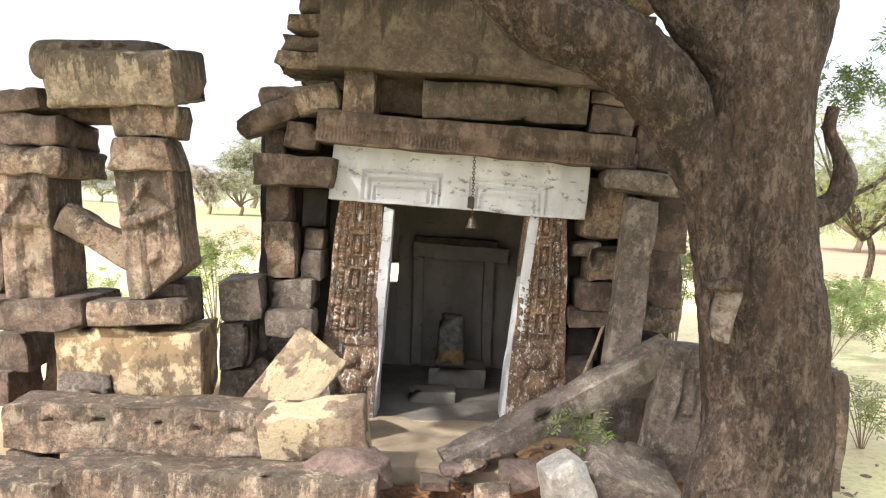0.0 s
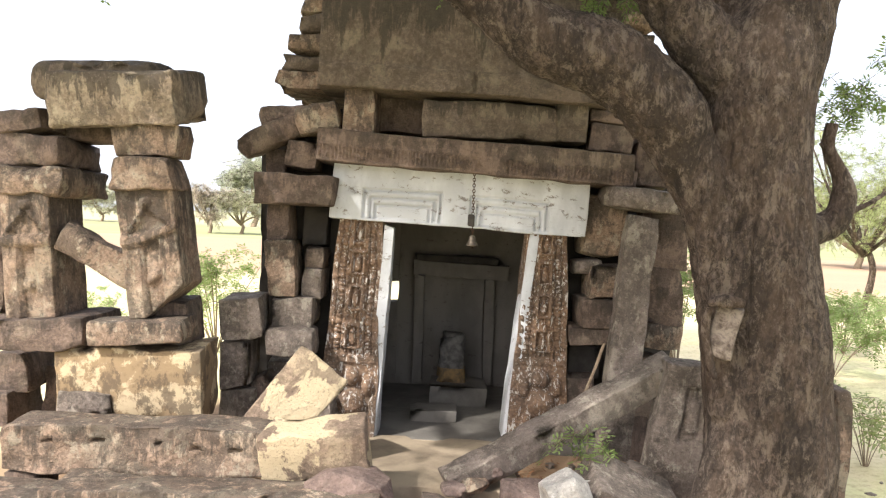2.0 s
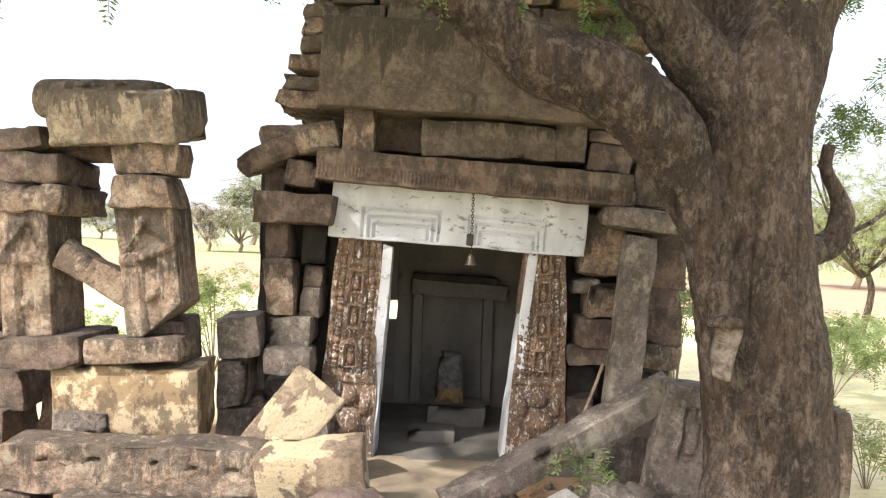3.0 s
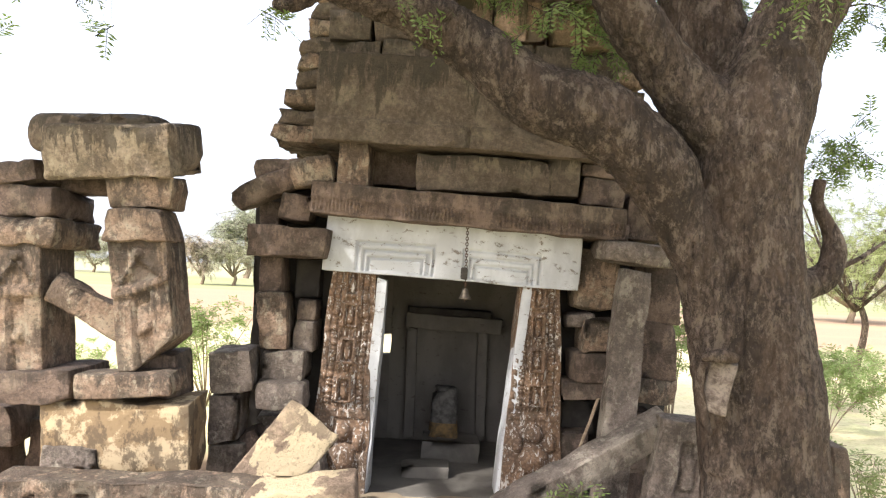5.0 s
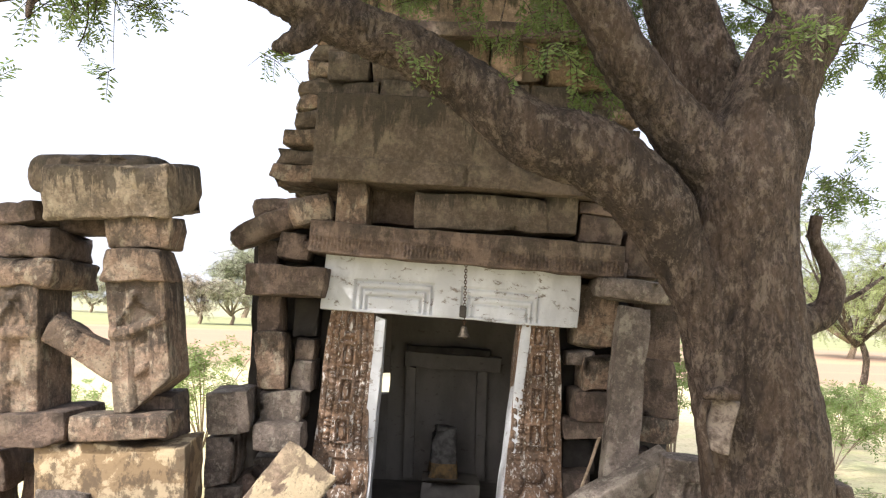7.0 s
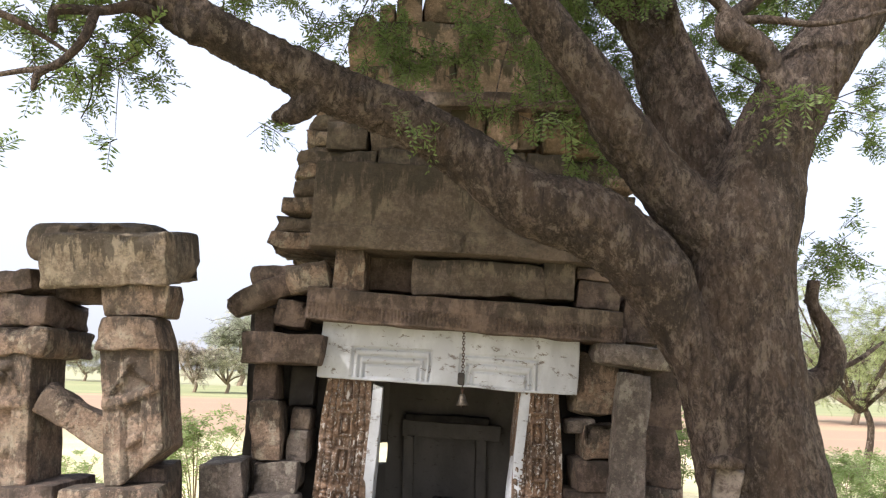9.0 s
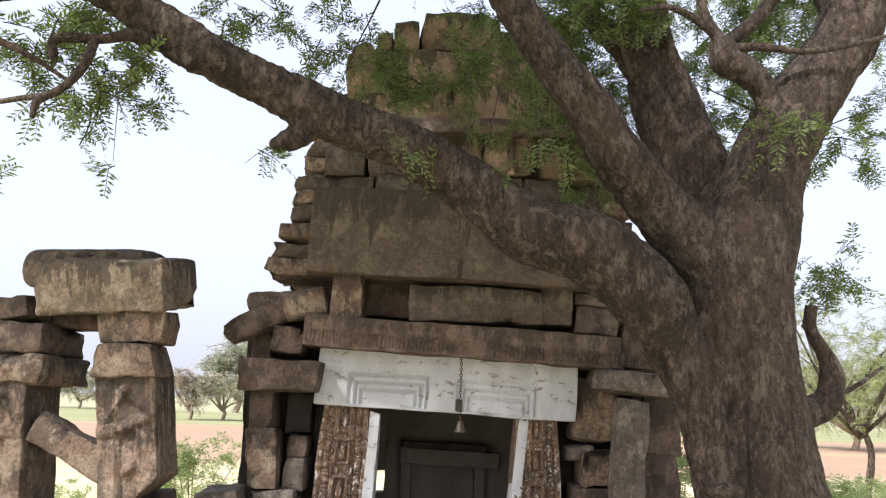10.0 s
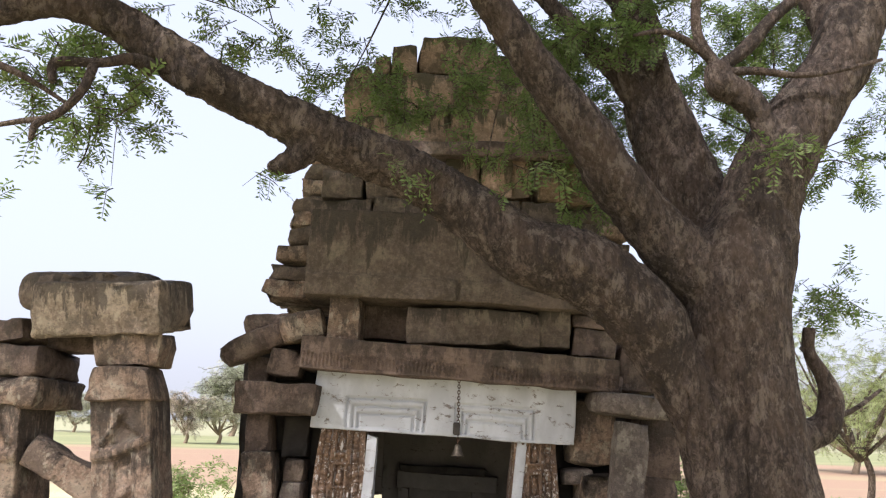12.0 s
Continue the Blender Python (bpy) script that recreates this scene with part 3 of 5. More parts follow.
stone(shrine, "inner_jamb", (-0.215, 7.740, 0.477), (0.10, 0.16, 1.11), (0, -0.3, 0), WHITE_INSIDE, "inner jamb in shade-darkened whitewash", rough=0.006, r=0.01)
stone(shrine, "inner_jamb", (0.500, 7.740, 0.477), (0.10, 0.16, 1.11), (0, -0.3, 0), WHITE_INSIDE, "inner jamb in shade-darkened whitewash", rough=0.006, r=0.01)
stone(shrine, "threshold", (-0.06, 5.33, -0.185), (1.25, 1.12, 0.14), (0, 1.0, 0), FLOOR_DUST, "dusty pale door step", rough=0.006, r=0.03)

# stones over the cornice
stone(shrine, "stone", (-0.659, 5.860, 2.386), (0.25, 0.40, 0.34), (0, 0.7, -2.1), STONE)
stone(shrine, "stone", (-0.361, 6.130, 2.413), (0.40, 0.30, 0.31), (0, 0.7, 0), STONE_DARK)
stone(shrine, "stone", (0.314, 5.870, 2.355), (0.99, 0.42, 0.29), (0, 0.7, 0), STONE_TOWER)
stone(shrine, "stone", (0.943, 5.890, 2.356), (0.27, 0.42, 0.30), (0, 3.0, 0), STONE_TOWER, breaks=0, r=0.015)
stone(shrine, "stone", (1.255, 5.950, 2.260), (0.32, 0.42, 0.21), (0, 3.7, 0), STONE_DARK, breaks=0)
stone(shrine, "stone", (1.264, 5.950, 2.409), (0.36, 0.42, 0.09), (0, 4.5, 0), STONE_DARK, breaks=0)
stone(shrine, "stone", (-0.971, 5.830, 2.331), (0.35, 0.42, 0.23), (0, -14.2, 3.5), STONE, bulge=0.35)
stone(shrine, "stone", (-0.853, 5.760, 2.245), (0.10, 0.20, 0.09), (0, 2.7, 0), STONE_DARK, bulge=0.4)
stone(shrine, "stone", (-1.336, 5.875, 2.185), (0.50, 0.35, 0.19), (0, -26.0, 5.25), STONE_DARK, bulge=0.4, taper=-0.2)
stone(shrine, "stone", (-1.252, 6.010, 2.344), (0.40, 0.42, 0.20), (0, -6.3, 0), STONE_DARK, bulge=0.35)
stone(shrine, "stone", (-1.099, 5.920, 2.053), (0.26, 0.40, 0.22), (0, 3.7, 1.75), STONE_DARK, bulge=0.2)
stone(shrine, "stone", (-1.325, 6.170, 2.004), (0.15, 0.50, 0.20), (0, -2.3, 0), STONE_DARK)

# wall of piled stones beside the door, field side
stone(shrine, "stone", (-1.121, 5.825, 1.782), (0.55, 0.55, 0.23), (0, 0.7, 0), STONE_DARK, taper=-0.1)
stone(shrine, "stone", (-1.273, 5.970, 1.528), (0.18, 0.50, 0.28), (0, -1.3, 3.5), STONE_DARK)
stone(shrine, "stone", (-1.228, 5.935, 1.186), (0.23, 0.55, 0.44), (0, -1.3, 2.8), STONE)
# recessed fill stone, painted with the shade of the void
stone(shrine, "stone", (-1.016, 6.170, 1.510), (0.21, 0.30, 0.31), (0, 1.7, 0), NEAR_BLACK)
stone(shrine, "stone", (-0.997, 6.050, 1.266), (0.15, 0.40, 0.18), (0, 1.7, 0), STONE_DARK, bulge=0.2)
stone(shrine, "stone", (-1.001, 6.000, 1.068), (0.16, 0.40, 0.23), (0, 0.7, 0), STONE_GREY)
stone(shrine, "stone", (-1.125, 5.910, 0.843), (0.32, 0.50, 0.25), (0, -1.3, 0), STONE_GREY)
stone(shrine, "stone", (-1.463, 5.700, 0.819), (0.29, 0.50, 0.30), (0, -4.3, 4.9), STONE_GREY, breaks=1)
stone(shrine, "stone", (-1.107, 5.710, 0.643), (0.38, 0.42, 0.22), (0, 0.7, 1.75), STONE_GREY, bulge=0.3)
stone(shrine, "stone", (-1.504, 5.730, 0.484), (0.22, 0.50, 0.35), (0, -1.3, 4.2), STONE_GREY, breaks=1)
stone(shrine, "stone", (-1.488, 5.770, 0.146), (0.27, 0.50, 0.28), (0, -0.3, 2.8), STONE_GREY, breaks=1)
stone(shrine, "stone", (-1.241, 6.050, 0.297), (0.24, 0.40, 0.31), (0, 5.8, 0), STONE_GREY, bulge=0.3)
stone(shrine, "stone", (-1.315, 5.770, 0.279), (0.18, 0.30, 0.20), (0, -32.4, 0), STONE_DARK, bulge=0.4)
stone(shrine, "stone", (-1.011, 5.900, 0.284), (0.22, 0.30, 0.27), (0, 18.0, 0), STONE_GREY, bulge=0.3)

stone(shrine, "stone", (-0.895, 5.750, 0.150), (0.21, 0.30, 0.30), (0, -2.3, 0), STONE_GREY, bulge=0.3)
stone(shrine, "stone", (-0.786, 5.900, 0.049), (0.17, 0.30, 0.35), (0, 1.8, 0), STONE_GREY, bulge=0.2)
# wall of piled stones beside the door, tree side
stone(shrine, "stone", (1.479, 5.770, 1.803), (0.58, 0.60, 0.17), (0, 4.5, 0), STONE_GREY, bulge=0.35, breaks=1)
stone(shrine, "stone", (1.255, 6.020, 1.594), (0.35, 0.40, 0.50), (0, 5.7, 0), STONE, bulge=0.35)
stone(shrine, "stone", (1.137, 5.975, 1.276), (0.23, 0.35, 0.11), (0, -8.3, 0), STONE_GREY, bulge=0.35)
stone(shrine, "stone", (1.256, 5.860, 1.170), (0.26, 0.40, 0.25), (0, -1.3, 0), STONE)
stone(shrine, "stone", (1.209, 5.880, 0.926), (0.28, 0.40, 0.22), (0, -0.3, 0), STONE_DARK)
stone(shrine, "stone", (1.154, 5.900, 0.748), (0.31, 0.40, 0.13), (0, -1.3, 0), STONE_DARK)
# another recessed filler with shade in its colour
stone(shrine, "stone", (1.171, 6.200, 0.490), (0.26, 0.30, 0.28), (0, -2.3, 0), NEAR_BLACK)
stone(shrine, "stone", (1.119, 5.950, 0.269), (0.22, 0.30, 0.27), (0, -2.3, 0), STONE_DARK)
stone(shrine, "stone", (1.714, 5.930, 1.520), (0.31, 0.50, 0.45), (0, -0.3, -2.1), STONE_DARK)
stone(shrine, "stone", (1.680, 5.930, 1.083), (0.32, 0.50, 0.45), (0, -0.3, -2.1), STONE_DARK)
stone(shrine, "stone", (1.684, 5.910, 0.767), (0.33, 0.50, 0.21), (0, 1.7, -2.1), STONE, bulge=0.2)
stone(shrine, "stone", (1.611, 6.070, 2.076), (0.32, 0.50, 0.36), (0, 3.7, 0), STONE_DARK)
stone(shrine, "stone", (1.340, 5.950, 1.962), (0.26, 0.40, 0.13), (0, 2.7, 0), STONE_DARK)
stone(shrine, "stone", (1.519, 6.250, 2.381), (0.43, 0.50, 0.57), (0, 1.7, 0), STONE_DARK)
stone(shrine, "stone", (1.560, 5.950, 0.343), (0.35, 0.40, 0.49), (0, -0.3, 0), STONE_DARK)
stone(shrine, "stone", (1.561, 5.950, -0.056), (0.26, 0.40, 0.45), (0, -0.3, 0), STONE_DARK)

# tower: a rubble core, front slabs, stepped courses, capping stones
tower = stone(shrine, "tower", (0.25, 7.25, 3.05), (1.75, 1.7, 2.6), (0, 0, 0), STONE_DARK, "stepped tower of stone courses, green at the top", taper=0.25)
bpy.context.view_layer.update()


def slab_face(x, z):
    """A slightly proud, worn lower band with one upright joint."""
    edge = -0.165 + 0.016 * noise.noise(Vector((x * 5, 2.0, 0.5)))
    out = 0.016 if z < edge else 0.0
    if z < edge and abs(x - 0.08) < 0.006:
        out -= 0.03
    pit = noise.noise(Vector((x * 9, z * 9, 4.4)))
    return out + 0.010 * noise.noise(Vector((x * 3, z * 4, 1.1))) - (0.018 if pit > 0.52 and z < edge + 0.10 else 0.0)


stone(tower, "front_slab", (0.124, 5.835, 2.856), (2.15, 0.50, 0.675), (0, 1.8, 0), STONE_TOWER, "rain-streaked front slab of the tower", step=0.022, rough=0.010, r=0.02, relief=slab_face)
for spec in (
    ((-0.733, 5.910, 3.233), (0.47, 0.50, 0.20), (0, -0.3, 0)), ((0.094, 5.910, 3.250), (1.16, 0.50, 0.21), (0, 0.3, 0)), ((0.845, 5.910, 3.246), (0.31, 0.50, 0.21), (0, 0.3, 0)),
    ((-0.742, 5.990, 3.476), (0.33, 0.50, 0.24), (0, -0.8, 0)), ((-0.157, 5.990, 3.471), (0.80, 0.50, 0.25), (0, -0.8, 0)),
):
    stone(tower, "stone", *spec, STONE_TOWER)
for i, spec in enumerate((
    ((0.147, 7.070, 2.626), (2.97, 2.30, 0.16), (0, 1.4, 0)), ((0.165, 7.100, 2.779), (2.93, 2.30, 0.16), (0, 1.3, 0)), ((0.180, 7.130, 2.925), (2.89, 2.30, 0.16), (0, 1.3, 0)),
    ((0.193, 7.100, 3.091), (2.85, 2.20, 0.17), (0, 1.3, 0)), ((0.203, 7.120, 3.241), (2.82, 2.20, 0.15), (0, 1.3, 0)), ((0.207, 7.140, 3.383), (2.80, 2.20, 0.16), (0, 1.3, 0)),
    ((0.230, 7.110, 3.528), (2.74, 2.10, 0.15), (0, 1.3, 0)), ((0.242, 7.130, 3.669), (2.70, 2.10, 0.14), (0, 1.3, 0)), ((0.265, 7.150, 3.794), (2.65, 2.10, 0.13), (0, 1.3, 0)),
)):
    stone(tower, "tower_course", *spec, STONE_TOWER if i % 2 else STONE, r=0.06, rough=0.03, step=0.09)
stone(tower, "ledge", (0.383, 6.600, 3.837), (1.94, 1.60, 0.13), (0, -0.9, 0), STONE_DARK, "projecting ledge of the tower")
for spec in (((0.506, 6.060, 3.619), (0.26, 0.40, 0.37), (0, -0.8, 0)), ((0.696, 6.100, 3.629), (0.23, 0.40, 0.37), (0, -0.8, 0)), ((0.946, 6.060, 3.604), (0.23, 0.40, 0.37), (0, -0.8, 0)), ((1.242, 6.150, 3.624), (0.33, 0.40, 0.39), (0, -0.8, 0)), ((0.229, 6.100, 3.643), (0.28, 0.40, 0.34), (0, -0.8, 0))):
    stone(tower, "stone", *spec, STONE_ORANGE)
stone(tower, "capping_stone", (-0.648, 7.020, 4.079), (0.44, 1.80, 0.31), (0, -4.1, 0), STONE_ORANGE)
stone(tower, "capping_stone", (-0.160, 6.950, 4.104), (0.58, 1.80, 0.34), (0, -0.9, 0), STONE_ORANGE)
stone(tower, "capping_stone", (0.479, 6.950, 4.110), (0.73, 1.80, 0.34), (0, -0.9, 0), STONE_ORANGE)
stone(tower, "capping_stone", (0.991, 7.020, 4.135), (0.54, 1.80, 0.32), (0, -0.9, 0), STONE_ORANGE)
stone(tower, "capping_stone", (1.327, 7.000, 4.137), (0.30, 1.60, 0.26), (0, -0.9, 0), STONE_ORANGE)
stone(tower, "capping_stone", (1.073, 6.950, 4.538), (0.46, 1.30, 0.39), (0, 1.2, 0), STONE_ORANGE, bulge=0.25)
stone(tower, "capping_stone", (-0.579, 7.000, 4.495), (0.55, 1.50, 0.44), (0, -6.3, 0), STONE_ORANGE, bulge=0.25)
stone(tower, "capping_stone", (-0.024, 6.950, 4.475), (0.70, 1.50, 0.45), (0, -2.0, 0), STONE_ORANGE, bulge=0.1)
stone(tower, "capping_stone", (0.583, 7.000, 4.498), (0.66, 1.50, 0.44), (0, 0.1, 0), STONE_ORANGE, bulge=0.2)
stone(tower, "capping_stone", (-0.695, 6.550, 4.708), (0.20, 0.50, 0.17), (0, -12.9, 0), STONE_ORANGE, bulge=0.4)
stone(tower, "capping_stone", (-0.505, 6.550, 4.798), (0.15, 0.50, 0.22), (0, -2.1, 0), STONE_ORANGE, bulge=0.4)
stone(tower, "capping_stone", (-0.312, 6.650, 4.867), (0.25, 0.70, 0.31), (0, -2.1, 0), STONE_ORANGE, bulge=0.2)
stone(tower, "capping_stone", (0.182, 6.850, 4.945), (0.73, 1.00, 0.38), (0, 1.2, 0), STONE_ORANGE, bulge=0.12)
stone(tower, "capping_stone", (-0.037, 6.700, 5.009), (0.32, 0.60, 0.29), (0, 19.7, 0), STONE_ORANGE, bulge=0.3)
stone(tower, "capping_stone", (0.710, 6.850, 4.819), (0.47, 0.90, 0.34), (0, 6.7, 0), STONE_ORANGE, bulge=0.25)

# ---- ruined pillared porch ----
def pillar_relief(x, z):
    """A gable of two ribs under a round boss, a stepped band, and a tall sunken panel below it."""
    out, u = 0.0, abs(x)
    rib = z - (0.31 - 1.25 * u)
    if u < 0.15 and abs(rib) < 0.014:
        out += 0.022
    elif u < 0.15 and rib < 0 and z > 0.13:
        out -= 0.016
    if math.hypot(x, z - 0.335) < 0.034:
        out += 0.034
    if 0.055 < z < 0.13:
        out += 0.026 if z < 0.10 else 0.014
    if z < 0.035:
        if u < 0.055:
            out -= 0.030
        elif u < 0.075:
            out += 0.012
        if math.hypot(x, z + 0.20) < 0.045:
            out += 0.030
    return out


porch = thing("porch_ruin", (-2.3, 5.3, -0.15), "ruined stone porch of two carved pillars under one beam", "ruin")
stone(porch, "beam", (-2.226, 5.350, 2.362), (0.87, 0.74, 0.37), (8, -4.0, 0), STONE_BEAM, "rain-streaked roof beam", rough=0.010, r=0.05, breaks=0, skew=0.015)
stone(porch, "roof_slab", (-2.379, 5.380, 2.470), (0.92, 0.66, 0.30), (4, -1.5, 0), STONE_TOWER, "rounded roof slab", bulge=0.36, r=0.09, breaks=0, skew=0.02)
stone(porch, "roof_slab", (-2.883, 5.360, 2.155), (0.38, 0.60, 0.16), (0, -7.2, 0), STONE_DARK, "worn roof slab", r=0.04)
stone(porch, "roof_slab", (-2.540, 5.500, 2.125), (0.60, 0.30, 0.13), (0, -0.3, 0), STONE_DARK, "dark beam behind the roof beam")
stone(porch, "capital", (-2.019, 5.260, 2.058), (0.42, 0.36, 0.23), (0, -1.3, 0), STONE, "square capital", taper=-0.16, bulge=0.10, r=0.03, breaks=1)
stone(porch, "capital", (-2.036, 5.210, 1.834), (0.46, 0.42, 0.23), (0, -3.3, 0), STONE, "flared capital", taper=0.26, bulge=0.06, r=0.03, breaks=1)
stone(porch, "pillar", (-1.955, 5.250, 1.314), (0.39, 0.40, 0.88), (0, -6.3, 0), STONE, "leaning carved pillar", lean=-0.02, cut=0.30, rough=0.008, step=0.018, relief=pillar_relief)
stone(porch, "capital", (-2.888, 5.420, 1.960), (0.64, 0.74, 0.25), (0, -0.3, 0), STONE_DARK, "dark bracket capital", rough=0.03, bulge=0.12, r=0.05)
stone(porch, "capital", (-2.858, 5.400, 1.761), (0.65, 0.80, 0.22), (0, 0.7, 0), STONE, "flared capital", bulge=0.18, r=0.05)
stone(porch, "pillar", (-2.783, 5.290, 1.269), (0.34, 0.48, 0.88), (0, -3.8, 0), STONE, "upright carved pillar", rough=0.008, step=0.018, relief=pillar_relief)
stone(porch, "pillar", (-3.152, 5.450, 1.226), (0.20, 0.40, 0.85), (0, -2.3, 0), STONE_DARK)
stone(porch, "brace", (-2.365, 5.230, 1.263), (0.57, 0.22, 0.21), (0, 30.2, 14), STONE, "broken stone wedged aslant", r=0.035)
stone(porch, "base_slab", (-2.726, 5.290, 0.736), (0.73, 0.62, 0.22), (0, -2.3, 0), STONE_DARK, "worn base slab")
stone(porch, "base_slab", (-2.023, 5.130, 0.780), (0.64, 0.36, 0.16), (0, -3.3, 0), STONE, "worn base slab", bulge=0.1)
stone(porch, "base_slab", (-1.930, 5.400, 0.798), (0.36, 0.40, 0.31), (0, -4.3, 0), STONE_DARK)
stone(porch, "base_block", (-2.071, 5.220, 0.422), (0.97, 0.40, 0.49), (0, -1.3, 0.7), STAINED, "cream-washed base block with dark runs", rough=0.02)
stone(porch, "base_block", (-2.341, 5.120, 0.274), (0.39, 0.30, 0.18), (0, -1.3, 0), STONE_GREY, "", bulge=0.1)
stone(porch, "base_block", (-3.077, 5.650, 0.382), (0.22, 0.50, 0.29), (0, -2.3, 0), STONE_DARK, "")
stone(porch, "base_block", (-2.814, 5.750, 0.190), (0.24, 0.30, 0.44), (0, 3, 0), STONE_DARK, "")
stone(porch, "base_block", (-3.140, 5.550, 0.135), (0.20, 0.50, 0.25), (0, -2.3, 0), STONE_DARK, "")

# ---- fallen stones ----
GROUP = "fallen stones before the shrine"

def notches(x, z):
    """A row of chisel slots and a worn, uneven face."""
    slot = min(((x - cx) / wide) ** 2 + ((z - cz) / 0.012) ** 2 for cx, cz, wide in ((-0.52, 0.045, 0.035), (-0.24, 0.055, 0.05), (0.34, 0.030, 0.03), (0.60, 0.036, 0.05), (0.12, 0.05, 0.02)))
    return (-0.060 if slot < 1 else 0.0) + 0.022 * noise.noise(Vector((x * 5, z * 7, 1.7))) + 0.012 * noise.noise(Vector((x * 14, z * 16, 5.1)))


loose("fallen_beam", "long hewn stone beam lying before the ruined porch", "stone beam", (-1.778, 4.600, 0.153), (1.60, 0.30, 0.29), (0, -0.3, 0.35), STONE, GROUP, rough=0.016, step=0.02, relief=notches)
loose("kerb_slab", "wide worn slab edging the forecourt", "stone slab", (-1.226, 4.260, -0.163), (1.88, 0.36, 0.39), (0, 0.3, 0.35), STONE, GROUP, rough=0.025)
loose("fallen_stone", "broken brown block with a cream crust", "stone", (-0.710, 4.570, 0.172), (0.63, 0.30, 0.33), (8, -6.0, -2.1), STONE_PALE, GROUP, rough=0.02, breaks=2, r=0.04)
loose("fallen_slab", "pale sunlit slab leaning on rubble", "stone slab", (-0.982, 5.000, 0.336), (0.38, 0.22, 0.72), (-25, 38, 0), STONE_PALE, GROUP, rough=0.012, breaks=0, skew=0.06, r=0.03)
boulder("fallen_stone", "purplish rough boulder by the door step", (-0.475, 4.350, 0.003), (0.56, 0.36, 0.27), (0, 6, 0), STONE_PURPLE, 5, GROUP)
loose("fallen_beam", "long stone beam fallen aslant across the door side", "stone beam", (0.856, 4.950, 0.276), (1.75, 0.20, 0.19), (12, -25.2, 14.6), STONE_GREY, GROUP, rough=0.006, breaks=0, skew=0.02, r=0.022)
loose("leaning_slab", "tall narrow slab leaning on the shrine wall", "stone slab", (1.363, 5.460, 0.795), (0.235, 0.17, 1.78), (-4, 5.9, 0), STONE_GREY, GROUP, rough=0.004, breaks=0, skew=0.02, r=0.02)


def sunken_panel(x, z):
    """A worn sunken panel low relief in the face of an upright slab."""
    inside = abs(x - 0.05) < 0.075 and -0.05 < z < 0.33
    knob = 0.022 if inside and ((x - 0.05) / 0.045) ** 2 + ((z - 0.12) / 0.13) ** 2 < 1 else 0.0
    return (-0.035 if inside else 0.0) + knob + 0.012 * noise.noise(Vector((x * 8, z * 8, 2.2)))


loose("standing_slab", "upright broken slab with a worn sunken panel beside the trunk", "stone slab", (1.626, 5.000, 0.246), (0.42, 0.22, 0.93), (0, 1.0, -1.4), STONE_GREY, GROUP, rough=0.018, step=0.02, taper=0.20, lean=0.08, relief=sunken_panel)
boulder("fallen_stone", "whitish boulder in the sun", (0.749, 4.150, 0.040), (0.36, 0.32, 0.40), (0, -30, 10), STONE_WHITE, 3, GROUP)
loose("fallen_stone", "grey angular boulder by the shrine", "stone", (1.108, 4.500, -0.129), (0.62, 0.46, 0.40), (16, 22, 8), STONE_GREY, GROUP, rough=0.012, breaks=3, skew=0.10, r=0.02)
boulder("fallen_stone", "small ochre stone on bare earth", (0.350, 4.200, -0.054), (0.27, 0.24, 0.16), (0, 2, 0), STONE, 11, GROUP)
loose("standing_slab", "upright stone behind the tree trunk", "stone slab", (2.670, 5.050, 0.128), (0.10, 0.30, 0.88), (0, -1.3, 0), STONE, GROUP, rough=0.02)

loose("kerb_stone", "small block wedged under the fallen beam", "stone", (-2.478, 4.600, -0.114), (0.22, 0.30, 0.24), (0, -0.3, 0), STONE_DARK, GROUP)
loose("kerb_slab", "low worn slab edging the forecourt", "stone slab", (-2.307, 4.200, -0.100), (0.55, 0.40, 0.19), (0, -0.3, 0), STONE, GROUP)
boulder("fallen_stone", "reddish flat stone half buried in litter", (0.232, 4.700, -0.059), (0.24, 0.20, 0.11), (0, -10, 0), STONE, 17, GROUP)
boulder("fallen_stone", "grey broken stone beside the trunk's foot", (1.38, 4.45, -0.160), (0.36, 0.35, 0.24), (0, 18, 0), STONE_GREY, 19, GROUP)
boulder("fallen_stone", "grey broken stone under the slanting beam", (0.552, 4.500, -0.045), (0.34, 0.28, 0.18), (0, 2, 0), STONE_PURPLE, 13, GROUP)
loose("wooden_stick", "thin dry stick leaning on the wall", "stick", (1.119, 5.360, 0.581), (0.02, 0.02, 0.37), (0, 18.8, 0), DRY_WOOD, rough=0.006, r=0.008)


for place, size, turn, mat in (
    ((0.366, 4.770, 0.005), (0.13, 0.14, 0.06), (0, -10.5, 0), STONE_PURPLE), ((0.120, 4.530, -0.037), (0.14, 0.16, 0.06), (0, 0.8, 0), STONE_PURPLE),
    ((0.021, 4.390, -0.073), (0.18, 0.18, 0.07), (0, 3.8, 0), STONE_DARK), ((1.279, 4.700, 0.044), (0.16, 0.20, 0.12), (0, 7.9, 0), STONE_GREY),
):
    loose("rubble_stone", "small broken stone among dry leaf litter", "stone", place, size, turn, mat, GROUP, facets=6, rough=0.012, step=0.03)


